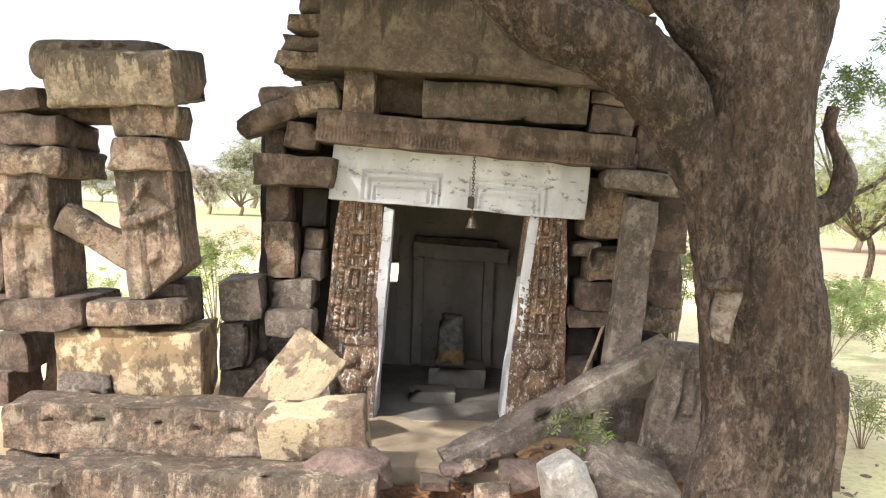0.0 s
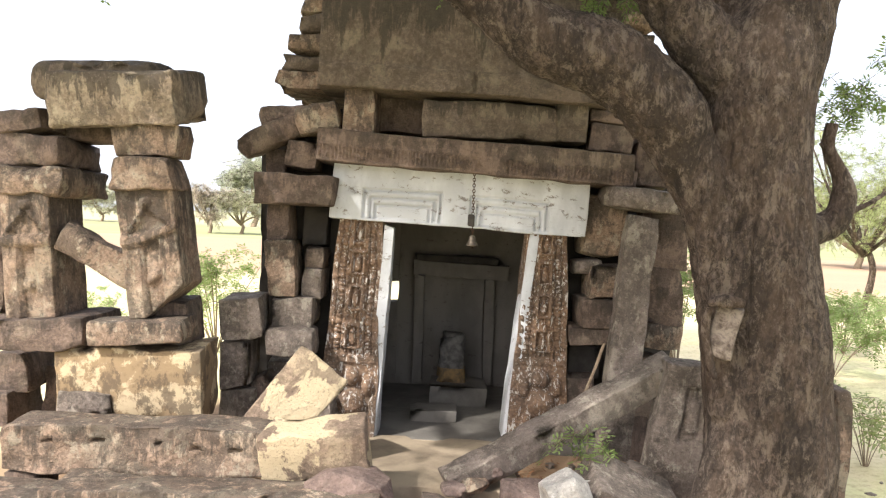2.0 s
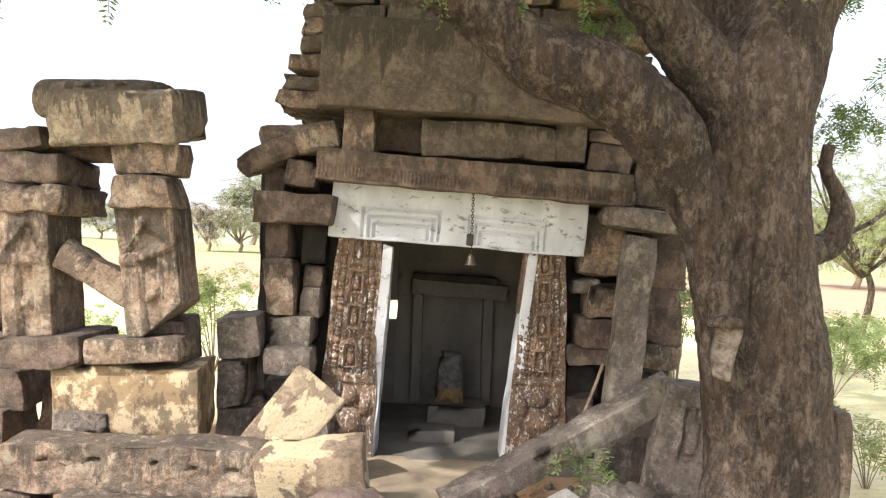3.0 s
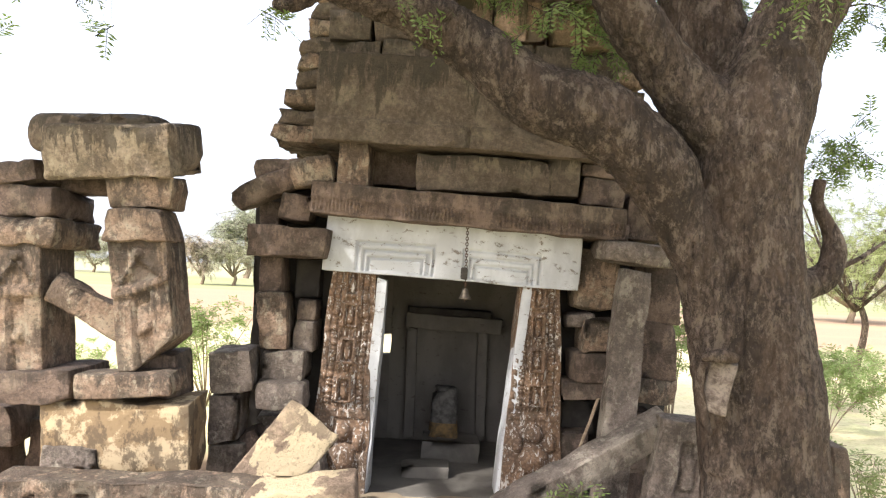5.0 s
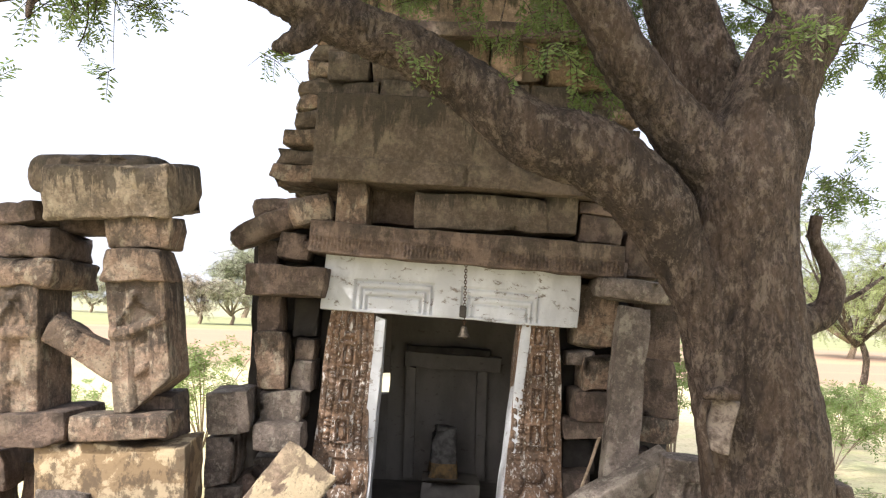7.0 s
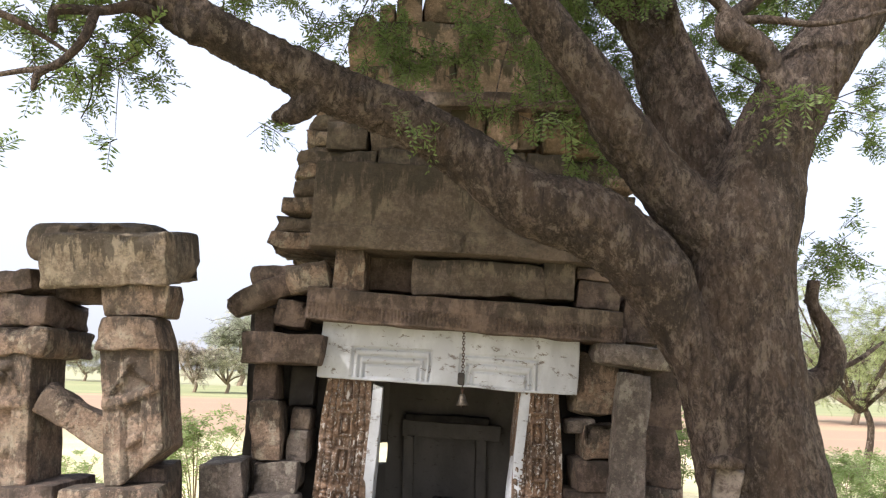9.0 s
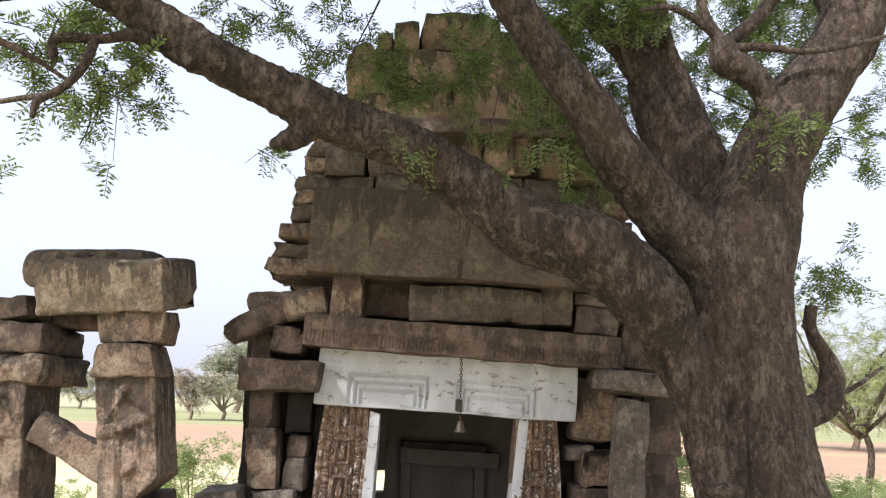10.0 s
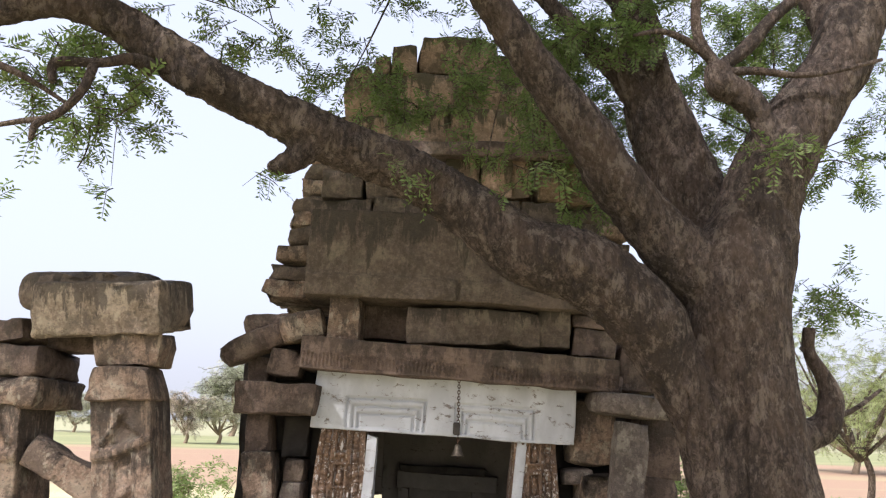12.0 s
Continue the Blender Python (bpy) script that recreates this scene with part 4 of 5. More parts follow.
def litter():
    """Dry needles and leaf scraps lying on the ground before the shrine."""
    rng = np.random.default_rng(5)
    verts, faces = [], []
    for _ in range(14000):
        x, y = rng.normal(0.70, 0.60), rng.normal(4.60, 0.36)
        z = -0.195 + 0.10 * noise.noise(Vector((x * 0.7, y * 0.7, 3))) * 0.97 + 0.05 * noise.noise(Vector((x * 2.1, y * 2.1, 8))) * 0.97 + rng.uniform(0, 0.012)
        a, ln, wd = rng.uniform(0, 6.28), rng.uniform(0.02, 0.07), rng.uniform(0.002, 0.008)
        c, s = math.cos(a), math.sin(a)
        k = len(verts)
        lift = rng.uniform(-0.3, 0.3) * ln
        verts += [(x - s * wd, y + c * wd, z), (x + s * wd, y - c * wd, z), (x + c * ln + s * wd, y + s * ln - c * wd, z + abs(lift)), (x + c * ln - s * wd, y + s * ln + c * wd, z + abs(lift))]
        faces.append((k, k + 1, k + 2, k + 3))
    ob = new("leaf_litter", mesh_from("leaf_litter", verts, faces, LITTER, False))
    return tagged(ob, "dry brown leaf litter on the forecourt earth", "leaf litter", "", "stuff")


litter()


def pebbles():
    """Small rubble strewn over the forecourt."""
    rng = random.Random(12)
    verts, faces = [], []
    for _ in range(260):
        x, y, r = rng.gauss(0.5, 1.3), rng.gauss(4.7, 0.5), rng.uniform(0.012, 0.05)
        z = -0.20 + 0.10 * noise.noise(Vector((x * 0.7, y * 0.7, 3))) * 0.97 + 0.05 * noise.noise(Vector((x * 2.1, y * 2.1, 8))) * 0.97
        bm = bmesh.new()
        bmesh.ops.create_icosphere(bm, subdivisions=1, radius=r)
        k = len(verts)
        verts += [(x + v.co.x * rng.uniform(0.8, 1.3), y + v.co.y * rng.uniform(0.8, 1.3), z + v.co.z * 0.7 * rng.uniform(0.8, 1.2)) for v in bm.verts]
        faces += [tuple(k + v.index for v in f.verts) for f in bm.faces]
        bm.free()
    ob = new("rubble", mesh_from("rubble", verts, faces, STONE_GREY, False))
    return tagged(ob, "small stone rubble strewn on the forecourt", "rubble", "", "stuff")


pebbles()

# ---- idol and altar ----
idol = loose("idol", "dark rounded stone idol with ochre lower front", "idol", (0.128, 7.170, 0.284), (0.29, 0.24, 0.52), (0, 0.7, 0), IDOL_STONE, rough=0.012, bulge=0.2, r=0.07, step=0.03, taper=0.15, skew=0.0)
idol.data.materials.append(IDOL_OCHRE)
for poly in idol.data.polygons:
    if poly.center.z < -0.07 and poly.normal.y < -0.2:
        poly.material_index = 1
loose("altar_slab", "low grey stone altar slab", "altar", (0.192, 7.150, -0.045), (0.53, 0.50, 0.21), (0, 1.8, 0), FLOOR_DARK, rough=0.003, r=0.012, skew=0.0)
loose("altar_step", "low floor slab before the altar", "stone slab", (-0.028, 6.500, -0.103), (0.41, 0.30, 0.15), (0, 0.7, 0), FLOOR_DARK, rough=0.004, r=0.012, skew=0.0)

# ---- bell ----
bell_at = Vector((0.22, 5.62, 1.44))
bell = thing("bell", bell_at, "small tarnished brass bell hanging from the door lintel", "bell")
profile = [(0.004, 0.052), (0.016, 0.050), (0.024, 0.036), (0.029, 0.008), (0.044, -0.022), (0.048, -0.030), (0.040, -0.030), (0.025, 0.0)]
bv = [(r * math.cos(2 * math.pi * k / 20), r * math.sin(2 * math.pi * k / 20), z) for r, z in profile for k in range(20)]
bf = [(i * 20 + k, i * 20 + (k + 1) % 20, (i + 1) * 20 + (k + 1) % 20, (i + 1) * 20 + k) for i in range(len(profile) - 1) for k in range(20)]
part("bell_body", mesh_from("bell_body", bv, [f[::-1] for f in bf], BRASS), bell)
part("clapper", mesh_from("clapper", *tube_data([(0, 0, 0.02), (0, 0, -0.03), (0.002, 0, -0.048)], [0.004, 0.005, 0.010], sides=8, knots=0), IRON), bell)
for i in range(26):
    z = 0.05 + 0.021 * i
    ring = [(0.010 * math.cos(a) * (1 if i % 2 else 0.1), 0.010 * math.cos(a) * (0.1 if i % 2 else 1), z + 0.014 + 0.015 * math.sin(a)) for a in [k * math.pi / 4 for k in range(9)]]
    link = part("chain" if i == 0 else "chain_link", mesh_from("chain_link", *tube_data(ring, [0.003] * 9, sides=5, knots=0, sub=1), IRON), bell if i == 0 else chain)
    chain = link if i == 0 else chain
part("rag", rock("rag", (0.05, 0.04, 0.09), NEAR_BLACK, rough=0.02, step=0.02), bell, pose(0, 0, 0.16), "dark cloth tied to the chain")

# ---- the great tree ----
tree = thing("tree", (1.8, 4.2, -0.15), "large old tree with forked grey-brown trunk and feathery leaves", "tree")
tree_inv = tree.matrix_world.inverted()


def branch(name, points, radii, **k):
    return bough(name, [tree_inv @ Vector(p) for p in points], radii, tree, **k)


def wood_union(name, boughs, cell, label):
    """One continuous wooden body out of several boughs: joined, smoothed where they meet, then roughened like flaking bark."""
    verts, faces = [], []
    for i, (points, radii, knots) in enumerate(boughs):
        v, f = tube_data([tree_inv @ Vector(p) for p in points], radii, sides=24, sub=6, knots=knots, seed=3.1 * i)
        faces += [tuple(k + len(verts) for k in face) for face in f]
        verts += v
    ob = new(name, mesh_from(name, verts, faces, BARK))
    remesh = ob.modifiers.new("join", "REMESH")
    remesh.mode, remesh.voxel_size = "VOXEL", cell
    ease = ob.modifiers.new("ease", "SMOOTH")
    ease.factor, ease.iterations = 0.5, 5
    bpy.context.view_layer.update()
    me = bpy.data.meshes.new_from_object(ob.evaluated_get(bpy.context.evaluated_depsgraph_get()))
    ob.modifiers.clear()
    ob.data = me
    if not me.materials:
        me.materials.append(BARK)
    normals = [v.normal.copy() for v in me.vertices]
    for v, n in zip(me.vertices, normals):
        p = v.co
        long = Vector((p.x, p.y, p.z * 0.45))
        swell = noise.noise(p * 2.2) * 0.014
        plate = noise.noise(long * 13.0)
        plate = 0.0078 * (1 - abs(plate) * 2.4)
        grain = noise.noise(long * 34.0) * 0.0062
        crack = noise.noise(Vector((p.x * 9, p.y * 9, p.z * 1.1)) + Vector((5, 1, 2)))
        crack = -0.022 * max(0.0, 1 - abs(crack) * 9) * max(0.0, 0.4 + noise.noise(p * 1.3))
        v.co = p + n * (swell + plate + grain + crack)
    me.polygons.foreach_set("use_smooth", [True] * len(me.polygons))
    me.update()
    ob.parent = tree
    return tagged(ob, label)


wood_union("trunk", (
    ([(1.90, 4.22, -0.35), (1.89, 4.22, 0.02), (1.87, 4.20, 0.45), (1.84, 4.20, 0.84), (1.80, 4.20, 1.22), (1.75, 4.20, 1.60), (1.715, 4.20, 2.00), (1.715, 4.20, 2.31), (1.77, 4.20, 2.56), (1.87, 4.20, 2.80)],
     [0.385, 0.365, 0.345, 0.335, 0.315, 0.295, 0.280, 0.288, 0.285, 0.24], 0.03),
    # roots running into the earth
    ([(1.46, 4.06, -0.38), (1.54, 4.08, 0.02), (1.62, 4.10, 0.55)], [0.16, 0.13, 0.10], 0.08),
    ([(1.98, 3.90, -0.38), (1.93, 3.98, 0.02), (1.88, 4.06, 0.50)], [0.20, 0.16, 0.12], 0.08),
    # the long low limb
    ([(1.62, 4.10, 0.60), (1.57, 4.10, 1.00), (1.535, 4.10, 1.28), (1.44, 4.10, 1.70), (1.31, 4.10, 1.97), (1.18, 4.08, 2.19), (1.01, 4.05, 2.375), (0.78, 4.02, 2.49), (0.48, 4.00, 2.58), (0.10, 3.97, 2.83), (-0.22, 3.90, 2.98), (-0.52, 3.80, 3.07), (-0.81, 3.70, 3.17), (-1.09, 3.60, 3.27), (-1.34, 3.55, 3.40), (-1.64, 3.45, 3.56), (-1.87, 3.35, 3.58), (-2.11, 3.30, 3.50), (-2.45, 3.15, 3.30)],
     [0.12, 0.13, 0.145, 0.145, 0.165, 0.205, 0.212, 0.196, 0.180, 0.145, 0.134, 0.125, 0.122, 0.113, 0.115, 0.093, 0.074, 0.074, 0.06], 0.07),
    ([(-0.62, 3.75, 3.11), (-0.73, 3.72, 2.95), (-0.86, 3.70, 2.88)], [0.10, 0.06, 0.03], 0.10),
    ([(-1.30, 3.55, 3.38), (-1.24, 3.50, 3.27), (-1.21, 3.50, 3.20)], [0.09, 0.06, 0.04], 0.10),
    # the front limb of the fork
    ([(1.68, 4.22, 2.30), (1.52, 4.18, 2.48), (1.335, 4.15, 2.67), (1.135, 4.10, 2.875), (0.975, 4.05, 3.05), (0.86, 4.00, 3.24), (0.67, 3.95, 3.47), (0.49, 3.92, 3.71), (0.28, 3.88, 4.00), (0.13, 3.85, 4.20), (-0.22, 3.80, 4.67)],
     [0.16, 0.178, 0.178, 0.160, 0.150, 0.138, 0.121, 0.109, 0.099, 0.092, 0.08], 0.07),
    # the back limb, forked and split
    ([(1.74, 4.42, 2.50), (1.71, 4.52, 2.84), (1.62, 4.62, 3.18), (1.53, 4.66, 3.46), (1.46, 4.70, 3.76), (1.40, 4.74, 4.07), (1.37, 4.70, 4.37), (1.20, 4.75, 4.71), (0.73, 4.85, 5.13)],
     [0.20, 0.21, 0.232, 0.216, 0.192, 0.160, 0.130, 0.114, 0.10], 0.06),
    ([(1.37, 4.62, 3.71), (1.22, 4.66, 3.99), (1.05, 4.68, 4.16), (0.72, 4.72, 4.55), (0.45, 4.75, 4.95)], [0.10, 0.091, 0.078, 0.05, 0.03], 0.08),
    ([(1.46, 4.52, 4.03), (1.52, 4.50, 3.78), (1.62, 4.46, 3.46), (1.72, 4.40, 3.12)], [0.030, 0.038, 0.045, 0.055], 0.12),
    # the stout limb that carries on from the trunk
    ([(1.78, 4.20, 2.40), (1.82, 4.20, 2.62), (1.90, 4.20, 2.93), (2.04, 4.20, 3.25), (2.24, 4.20, 3.55), (2.43, 4.20, 3.80), (2.62, 4.20, 4.21), (2.79, 4.20, 4.53), (2.90, 4.25, 4.99)],
     [0.24, 0.248, 0.232, 0.218, 0.196, 0.182, 0.182, 0.178, 0.15], 0.05),
    ([(2.60, 4.40, 3.90), (2.62, 4.52, 4.15), (2.56, 4.60, 4.53), (2.50, 4.65, 4.85)], [0.12, 0.10, 0.090, 0.08], 0.08),
    ([(1.98, 4.10, 3.16), (1.86, 4.02, 3.41), (1.74, 4.00, 3.53), (1.64, 4.00, 3.58), (1.62, 4.00, 3.70)], [0.085, 0.069, 0.073, 0.070, 0.055], 0.10),
), 0.0165, "forked trunk and great limbs in flaking grey-brown bark")
branch("limb", [(1.64, 4.00, 3.69), (1.80, 4.00, 3.82), (1.94, 4.00, 3.99), (2.05, 4.00, 4.10), (2.20, 4.00, 4.23)], [0.040, 0.042, 0.038, 0.036, 0.030], sides=10)
branch("limb", [(1.62, 4.00, 3.69), (1.53, 4.00, 3.85), (1.51, 4.00, 4.01), (1.54, 4.00, 4.26)], [0.040, 0.033, 0.030, 0.025], sides=10)
branch("limb", [(1.62, 4.00, 3.71), (1.46, 3.98, 3.83), (1.29, 3.95, 3.88), (1.11, 3.90, 3.82)], [0.032, 0.024, 0.018, 0.009], sides=8)
branch("limb", [(1.67, 4.00, 3.66), (1.84, 3.97, 3.66), (2.05, 3.93, 3.62), (2.26, 3.90, 3.64), (2.53, 3.90, 3.72)], [0.030, 0.024, 0.018, 0.015, 0.012], sides=8)
branch("limb", [(-1.42, 3.42, 3.29), (-1.46, 3.30, 3.27), (-1.57, 3.25, 3.22), (-1.75, 3.20, 3.19), (-1.75, 3.20, 3.09)], [0.05, 0.030, 0.025, 0.026, 0.017], sides=10)
branch("limb", [(-1.60, 3.25, 3.22), (-1.60, 3.20, 3.09), (-1.65, 3.20, 3.00), (-1.74, 3.20, 2.92), (-1.86, 3.20, 2.90), (-2.05, 3.20, 2.86)], [0.024, 0.020, 0.018, 0.017, 0.013, 0.011], sides=10)
branch("limb", [(-2.17, 3.20, 3.23), (-1.98, 3.20, 3.16), (-1.86, 3.25, 3.11), (-1.72, 3.30, 3.03)], [0.022, 0.018, 0.014, 0.008], sides=8)
branch("limb", [(-1.76, 3.20, 2.91), (-1.80, 3.20, 2.88), (-1.81, 3.20, 2.81)], [0.017, 0.018, 0.011], sides=8)
branch("stub", [(1.98, 4.25, 1.59), (2.15, 4.30, 1.63), (2.25, 4.30, 1.70), (2.28, 4.30, 1.84), (2.23, 4.30, 1.97), (2.17, 4.30, 2.09), (2.18, 4.30, 2.22)],
       [0.085, 0.070, 0.076, 0.068, 0.046, 0.036, 0.040], label="dark broken hooked branch stub", sides=18, knots=0.24)
branch("limb", [(2.17, 4.30, 2.07), (2.12, 4.30, 2.11)], [0.024, 0.010], sides=8)
branch("limb", [(2.26, 4.40, 1.70), (2.50, 4.50, 1.77), (2.74, 4.60, 1.90)], [0.022, 0.014, 0.010], sides=8)
branch("bark_knot", [(1.396, 3.915, 1.215), (1.474, 3.875, 1.234), (1.563, 3.875, 1.220)], [0.022, 0.036, 0.020], label="healed bark ridge over a pale scar", sides=12)
branch("bark_knot", [(1.405, 3.920, 1.191), (1.392, 3.930, 1.070), (1.415, 3.920, 0.937), (1.452, 3.920, 0.819)], [0.016, 0.026, 0.024, 0.014], label="healed bark ridge beside a pale scar", sides=12, knots=0.2)
for (x, y, z), wide, tall, turn in (((1.505, 3.938, 1.070), 0.14, 0.27, -28), ((2.085, 4.115, 1.148), 0.045, 0.22, 48)):
    part("scar", rock("scar", (wide, 0.05, tall), SCAR, rough=0.030, r=0.012, step=0.012, bulge=0.15, taper=0.1), tree, tree_inv @ pose(x, y, z, 0, 3, turn), "pale bare wood scar")
branch("twig", [(-0.29, 4.30, 4.32), (-0.43, 4.30, 3.96), (-0.53, 4.30, 3.72), (-0.61, 4.35, 3.52)], [0.0070, 0.0054, 0.0037, 0.0021], sides=6, knots=0.15)
branch("twig", [(-1.11, 4.30, 4.25), (-1.02, 4.30, 3.98), (-0.90, 4.25, 3.72)], [0.0053, 0.0034, 0.0016], sides=6, knots=0.15)
branch("twig", [(-1.60, 4.30, 4.23), (-1.27, 4.30, 4.12), (-0.98, 4.30, 3.94)], [0.0053, 0.0034, 0.0016], sides=6, knots=0.15)
branch("twig", [(-1.57, 3.50, 3.15), (-1.57, 3.50, 2.93), (-1.56, 3.50, 2.70)], [0.0035, 0.0023, 0.0010], sides=6, knots=0.15)
branch("twig", [(-0.74, 3.74, 2.94), (-0.88, 3.72, 2.88), (-0.99, 3.72, 2.79)], [0.0035, 0.0023, 0.0010], sides=6, knots=0.15)
branch("twig", [(2.30, 4.30, 3.23), (2.55, 4.50, 3.33), (2.82, 4.60, 3.31)], [0.0070, 0.0046, 0.0021], sides=6, knots=0.15)
branch("twig", [(2.36, 4.40, 3.34), (2.70, 4.60, 3.52), (3.02, 4.70, 3.64)], [0.0053, 0.0034, 0.0016], sides=6, knots=0.15)
branch("twig", [(0.31, 4.40, 3.20), (0.38, 4.50, 3.58), (0.46, 4.50, 3.86)], [0.0053, 0.0034, 0.0016], sides=6, knots=0.15)
branch("twig", [(0.73, 4.30, 3.62), (0.55, 4.40, 3.73), (0.35, 4.50, 3.81)], [0.0062, 0.0040, 0.0019], sides=6, knots=0.15)
branch("twig", [(0.73, 4.00, 3.15), (0.55, 3.90, 3.09), (0.36, 3.85, 3.02)], [0.0062, 0.0040, 0.0019], sides=6, knots=0.15)
branch("twig", [(1.86, 5.00, 3.30), (1.91, 5.30, 3.89), (2.03, 5.40, 4.70)], [0.0079, 0.0052, 0.0024], sides=6, knots=0.15)
branch("twig", [(2.24, 5.00, 3.69), (2.04, 5.30, 3.98), (1.82, 5.40, 4.11)], [0.0070, 0.0046, 0.0021], sides=6, knots=0.15)
branch("twig", [(2.44, 5.00, 4.18), (2.57, 5.30, 4.67), (2.37, 5.40, 5.12)], [0.0079, 0.0052, 0.0024], sides=6, knots=0.15)

SPRAYS = [
    ((-1.96, 3.60, 3.41), (0.32, 0.15, 0.14), 80),
    ((-1.78, 3.55, 3.20), (0.33, 0.15, 0.14), 110),
    ((-1.71, 3.50, 3.04), (0.21, 0.15, 0.09), 70),
    ((-2.13, 3.60, 3.29), (0.17, 0.15, 0.19), 40),
    ((-1.56, 3.50, 2.69), (0.04, 0.03, 0.02), 12),
    ((-1.52, 3.50, 3.10), (0.15, 0.15, 0.14), 30),
    ((-2.08, 3.50, 2.60), (0.05, 0.03, 0.12), 12),
    ((-1.71, 3.70, 3.58), (0.23, 0.15, 0.10), 44),
    ((-2.13, 3.70, 3.54), (0.26, 0.15, 0.07), 40),
    ((-1.27, 4.30, 4.03), (0.44, 0.30, 0.17), 100),
    ((-1.06, 4.20, 3.84), (0.17, 0.15, 0.11), 30),
    ((-0.62, 4.30, 4.05), (0.33, 0.30, 0.13), 70),
    ((-0.62, 4.30, 3.68), (0.19, 0.15, 0.15), 50),
    ((-1.72, 4.30, 4.18), (0.20, 0.15, 0.08), 24),
    ((-0.89, 3.72, 2.88), (0.08, 0.02, 0.05), 7),
    ((-0.16, 4.30, 4.24), (0.24, 0.15, 0.08), 30),
    ((-0.41, 4.60, 3.70), (0.26, 0.15, 0.22), 120),
    ((-0.15, 4.60, 3.63), (0.39, 0.15, 0.22), 85),
    ((0.11, 4.60, 3.76), (0.39, 0.15, 0.22), 80),
    ((0.45, 4.50, 3.74), (0.35, 0.20, 0.28), 80),
    ((-0.28, 3.60, 2.98), (0.06, 0.02, 0.04), 7),
]
SPRAYS += [
    ((0.39, 4.70, 4.21), (0.42, 0.30, 0.21), 110),
    ((1.00, 5.20, 4.55), (0.36, 0.40, 0.29), 320),
    ((0.51, 3.85, 3.03), (0.18, 0.05, 0.04), 24),
    ((0.47, 4.50, 3.47), (0.28, 0.15, 0.19), 40),
    ((0.94, 4.60, 3.08), (0.13, 0.15, 0.14), 46),
    ((0.03, 3.70, 2.90), (0.04, 0.02, 0.03), 6),
    ((1.12, 4.35, 4.14), (0.39, 0.12, 0.11), 170),
    ((0.84, 4.40, 4.04), (0.22, 0.15, 0.10), 60),
    ((1.39, 4.40, 4.38), (0.29, 0.15, 0.10), 80),
    ((1.98, 3.85, 3.19), (0.09, 0.05, 0.08), 40),
    ((2.65, 4.60, 3.27), (0.22, 0.20, 0.20), 46),
    ((2.47, 4.50, 3.26), (0.12, 0.15, 0.07), 20),
    ((2.94, 4.80, 3.55), (0.13, 0.15, 0.21), 40),
    ((0.98, 5.30, 4.29), (0.38, 0.50, 0.58), 640),
    ((2.47, 5.30, 4.62), (0.61, 0.50, 0.34), 760),
    ((2.10, 5.30, 3.88), (0.30, 0.40, 0.49), 420),
    ((1.30, 5.30, 3.83), (0.25, 0.30, 0.37), 380),
    ((2.81, 5.00, 4.65), (0.59, 0.40, 0.13), 260),
    ((3.09, 5.00, 4.07), (0.16, 0.30, 0.27), 80),
    ((3.10, 5.20, 5.02), (0.43, 0.40, 0.19), 160),
    ((2.31, 5.20, 3.82), (0.17, 0.20, 0.14), 60),
    ((2.53, 4.70, 2.50), (0.19, 0.20, 0.17), 50),
    ((2.48, 4.70, 2.54), (0.13, 0.20, 0.23), 40),
]
part("crown", leaf_mesh("crown", SPRAYS, LEAF, seed=4, reach=0.20, leaflet=0.040, length=0.12, droop=0.45, pairs=6, per_twig=7), tree, tree_inv, "feathery green leaves")
rng_high = random.Random(31)
HIGH = []
while len(HIGH) < 62:
    x, y = rng_high.uniform(-5.2, 5.0), rng_high.uniform(-0.5, 8.5)
    dense = ((x + 2.0) / 3.1) ** 2 + ((y - 3.95) / 2.6) ** 2 < 1
    if dense or (rng_high.random() < 0.04 and ((x - 1.0) / 4.6) ** 2 + ((y - 4.2) / 4.2) ** 2 < 1):
        HIGH.append(((x, y, max(4.7, 3.3 + 0.66 * y) + rng_high.uniform(0, 0.9)), (0.75, 0.75, 0.35), 72))
# gaps in the upper crown let the sun down on the door jambs; denser clumps hang over the low limb
HIGH = [h for h in HIGH if math.hypot(h[0][0] + 3.85, h[0][1] - 2.5) > 0.75 and math.hypot(h[0][0] + 2.75, h[0][1] - 2.1) > 0.5]
HIGH += [((-1.1, 1.9, 5.2), (0.6, 0.6, 0.3), 80), ((-0.7, 2.3, 5.0), (0.6, 0.6, 0.3), 80), ((-1.4, 2.5, 5.3), (0.6, 0.6, 0.3), 80), ((-0.3, 1.6, 5.1), (0.5, 0.5, 0.3), 50)]
part("crown", leaf_mesh("crown", HIGH, LEAF, length=0.42, leaflet=0.13, pairs=6, seed=9, droop=0.2, reach=0.8), tree, tree_inv, "upper leaves shading the shrine")
for root, tip in (
    ((-0.22, 3.80, 4.67), (-2.2, 2.6, 5.4)), ((-0.22, 3.80, 4.67), (0.2, 0.8, 5.3)), ((0.73, 4.80, 5.13), (0.3, 7.2, 8.6)),
    ((2.87, 4.25, 4.99), (4.6, 3.0, 6.2)), ((2.87, 4.25, 4.99), (3.6, 6.6, 8.4)), ((-2.36, 3.10, 3.40), (-4.4, 3.2, 5.2)),
):
    mid = (Vector(root) + Vector(tip)) / 2 + Vector((0, 0, 0.25))
    branch("limb", [root, mid, tip], [0.10, 0.07, 0.03], sides=10)


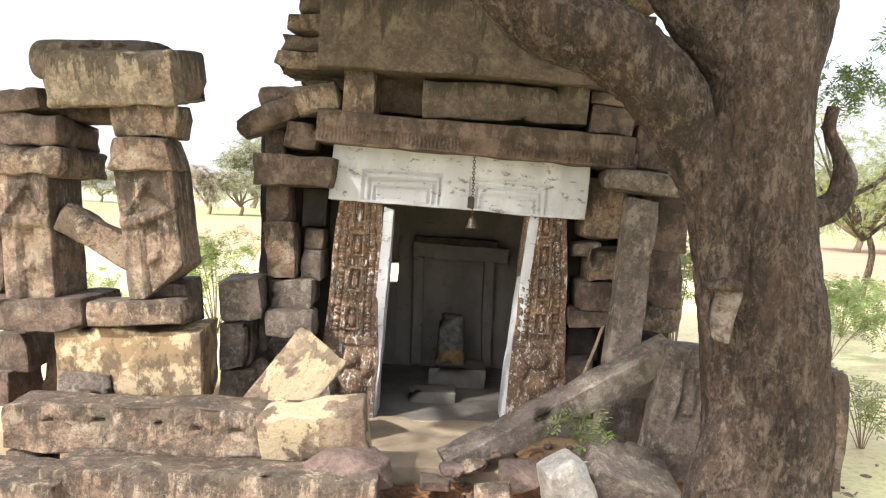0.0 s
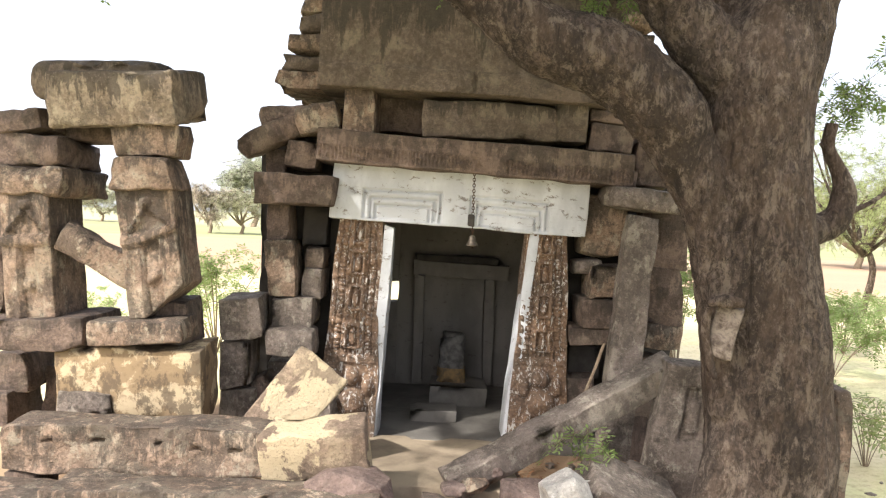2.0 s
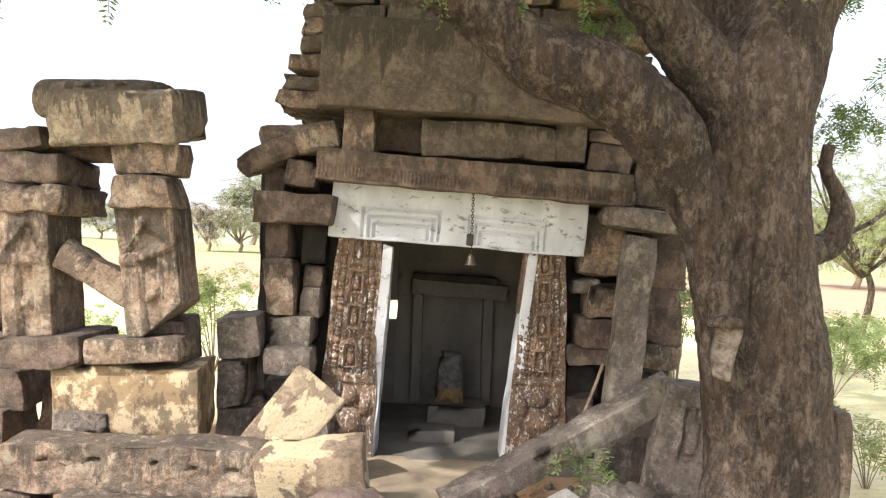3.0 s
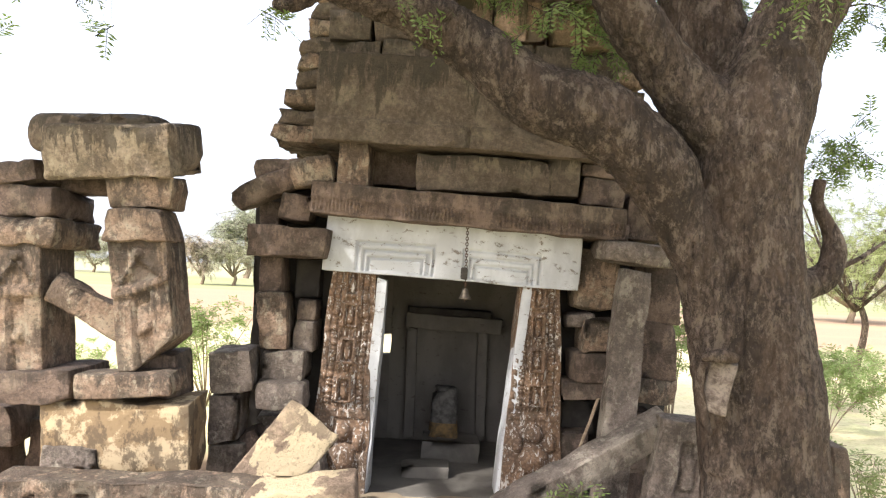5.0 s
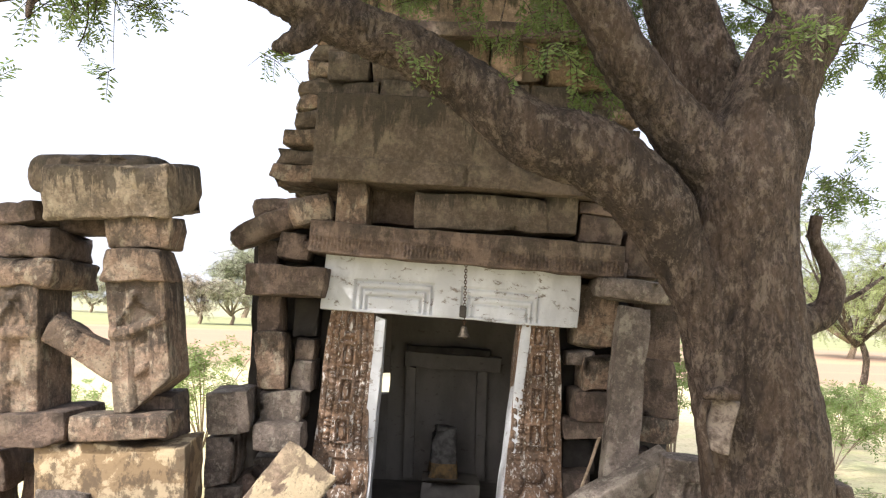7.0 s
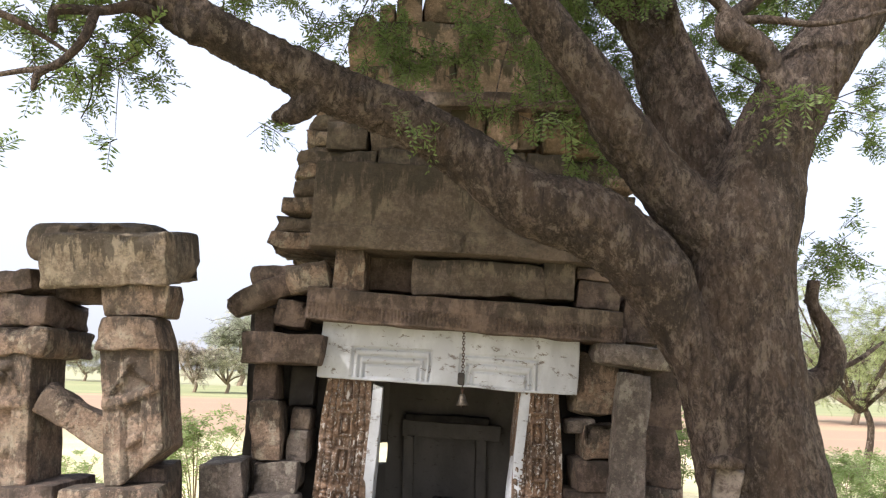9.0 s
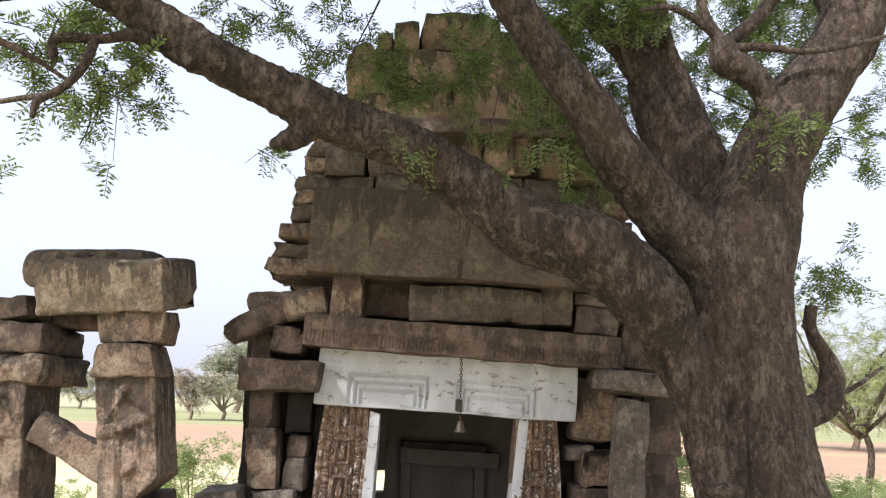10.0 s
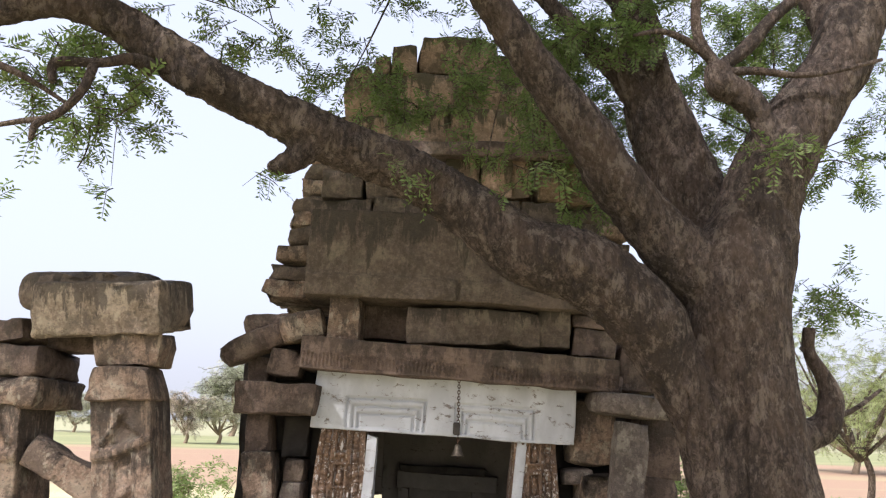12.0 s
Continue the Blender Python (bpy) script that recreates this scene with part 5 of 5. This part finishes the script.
# ---- far trees and bushes ----
def field_tree(place, height, width, leaf, seed, label, fine=False):
    """A spreading thorn tree. fine: small leaves and thin limbs, for those that stand near."""
    ob = thing("field_tree", place, label, "tree", "trees in the field")
    rng = random.Random(seed)
    top, slim = height * (0.36 if fine else 0.24), 0.45 if fine else 1.0
    # far trees take pale DRY_WOOD for bark, haze put into the colour
    part("trunk", mesh_from("trunk", *tube_data([(0, 0, -0.1), (0.05 * height, 0, top * 0.6), (0, 0, top)], [0.045 * height * slim, 0.035 * height * slim, 0.03 * height * slim], sides=8), BARK if fine else DRY_WOOD), ob)
    sprays, count = [], 12 if fine else 7
    for i in range(count):
        a = 2 * math.pi * i / count + rng.uniform(-0.3, 0.3)
        out = width * rng.uniform(0.2, 0.42)
        tip = (math.cos(a) * out, math.sin(a) * out, height * rng.uniform(0.55 if fine else 0.40, 0.95))
        bend = (tip[0] * 0.5 + rng.uniform(-0.1, 0.1) * width, tip[1] * 0.5, top + (tip[2] - top) * 0.45)
        part("limb", mesh_from("limb", *tube_data([(0, 0, top * 0.8), bend, tip], [0.025 * height * slim, 0.018 * height * slim, 0.006 * height * slim], sides=6, sub=3), BARK if fine else DRY_WOOD), ob)
        sprays.append((tip, (width * 0.22, width * 0.22, height * 0.14), 200 if fine else 260))
        if fine:
            sprays.append((bend, (width * 0.18, width * 0.18, height * 0.12), 90))
    sprays.append(((0, 0, height * 0.8), (width * 0.3, width * 0.3, height * 0.16), 360))
    if fine:
        crown = leaf_mesh("crown", sprays, leaf, length=0.16, pairs=5, leaflet=0.05, seed=seed, reach=0.5)
    else:
        crown = leaf_mesh("crown", sprays, leaf, length=height * 0.12, pairs=4, leaflet=height * 0.035, seed=seed, reach=height * 0.15, per_twig=6)
    part("crown", crown, ob)
    return ob


def bush(place, height, width, leaf, seed, label, n=620):
    ob = thing("bush", place, label, "bush", "bushes round the shrine")
    rng = random.Random(seed)
    sprays = []
    for i in range(10):
        tip = (rng.uniform(-0.5, 0.5) * width, rng.uniform(-0.4, 0.4) * width, height * rng.uniform(0.45, 0.95))
        part("stem", mesh_from("stem", *tube_data([(0, 0, -0.05), (tip[0] * 0.4, tip[1] * 0.4, tip[2] * 0.5), tip], [0.008 * height, 0.006 * height, 0.003 * height], sides=5, sub=3), DRY_WOOD), ob)
        sprays.append((tip, (width * 0.22, width * 0.22, height * 0.2), n // 10))
    part("foliage", leaf_mesh("foliage", sprays, leaf, length=0.10, pairs=3, leaflet=0.055, seed=seed, reach=0.2, twig_mat=DRY_WOOD, per_twig=7), ob)
    return ob


GZ = -0.21
for (x, y), h, w, leaf, s, lab in (
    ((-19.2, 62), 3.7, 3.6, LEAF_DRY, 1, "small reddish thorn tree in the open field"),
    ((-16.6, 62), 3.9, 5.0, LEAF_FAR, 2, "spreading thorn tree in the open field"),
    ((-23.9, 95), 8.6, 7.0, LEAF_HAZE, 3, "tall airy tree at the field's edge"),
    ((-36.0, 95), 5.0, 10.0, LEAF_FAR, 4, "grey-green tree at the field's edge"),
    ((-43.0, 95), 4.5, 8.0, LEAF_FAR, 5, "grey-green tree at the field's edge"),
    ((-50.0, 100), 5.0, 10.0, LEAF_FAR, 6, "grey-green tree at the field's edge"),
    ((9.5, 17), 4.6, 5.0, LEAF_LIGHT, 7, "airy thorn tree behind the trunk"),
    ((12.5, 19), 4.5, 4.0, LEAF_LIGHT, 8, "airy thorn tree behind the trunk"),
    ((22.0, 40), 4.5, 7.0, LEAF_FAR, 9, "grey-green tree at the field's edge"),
):
    field_tree((x, y, GZ), h, w, leaf, s, lab, y < 25)
for (x, y), h, w, leaf, s, lab in (
    ((-2.85, 9.6), 1.25, 1.0, LEAF_BUSH, 21, "bright green bush behind the ruined wall"),
    ((-4.6, 9.8), 0.75, 0.9, LEAF_BUSH, 22, "low bright green bush"),
    ((2.95, 9.3), 1.35, 0.8, LEAF_BUSH, 27, "bright green bush behind the shrine's corner"),
    ((6.2, 11.5), 0.9, 1.2, LEAF_BUSH, 23, "bright green bush in the field"),
    ((5.0, 9.5), 0.95, 1.2, LEAF_BUSH, 24, "dusty green bush behind the trunk"),
    ((3.35, 5.8), 0.58, 0.45, LEAF_LIGHT, 25, "scrubby weed beside the tree"),
    ((0.96, 4.72), 0.56, 0.20, LEAF_BUSH, 26, "small green weed growing under the slanting beam"),
):
    bush((x, y, GZ), h, w, leaf, s, lab, 40 if w < 0.3 else 160 if h < 0.6 else (260 if h < 0.8 else 900))
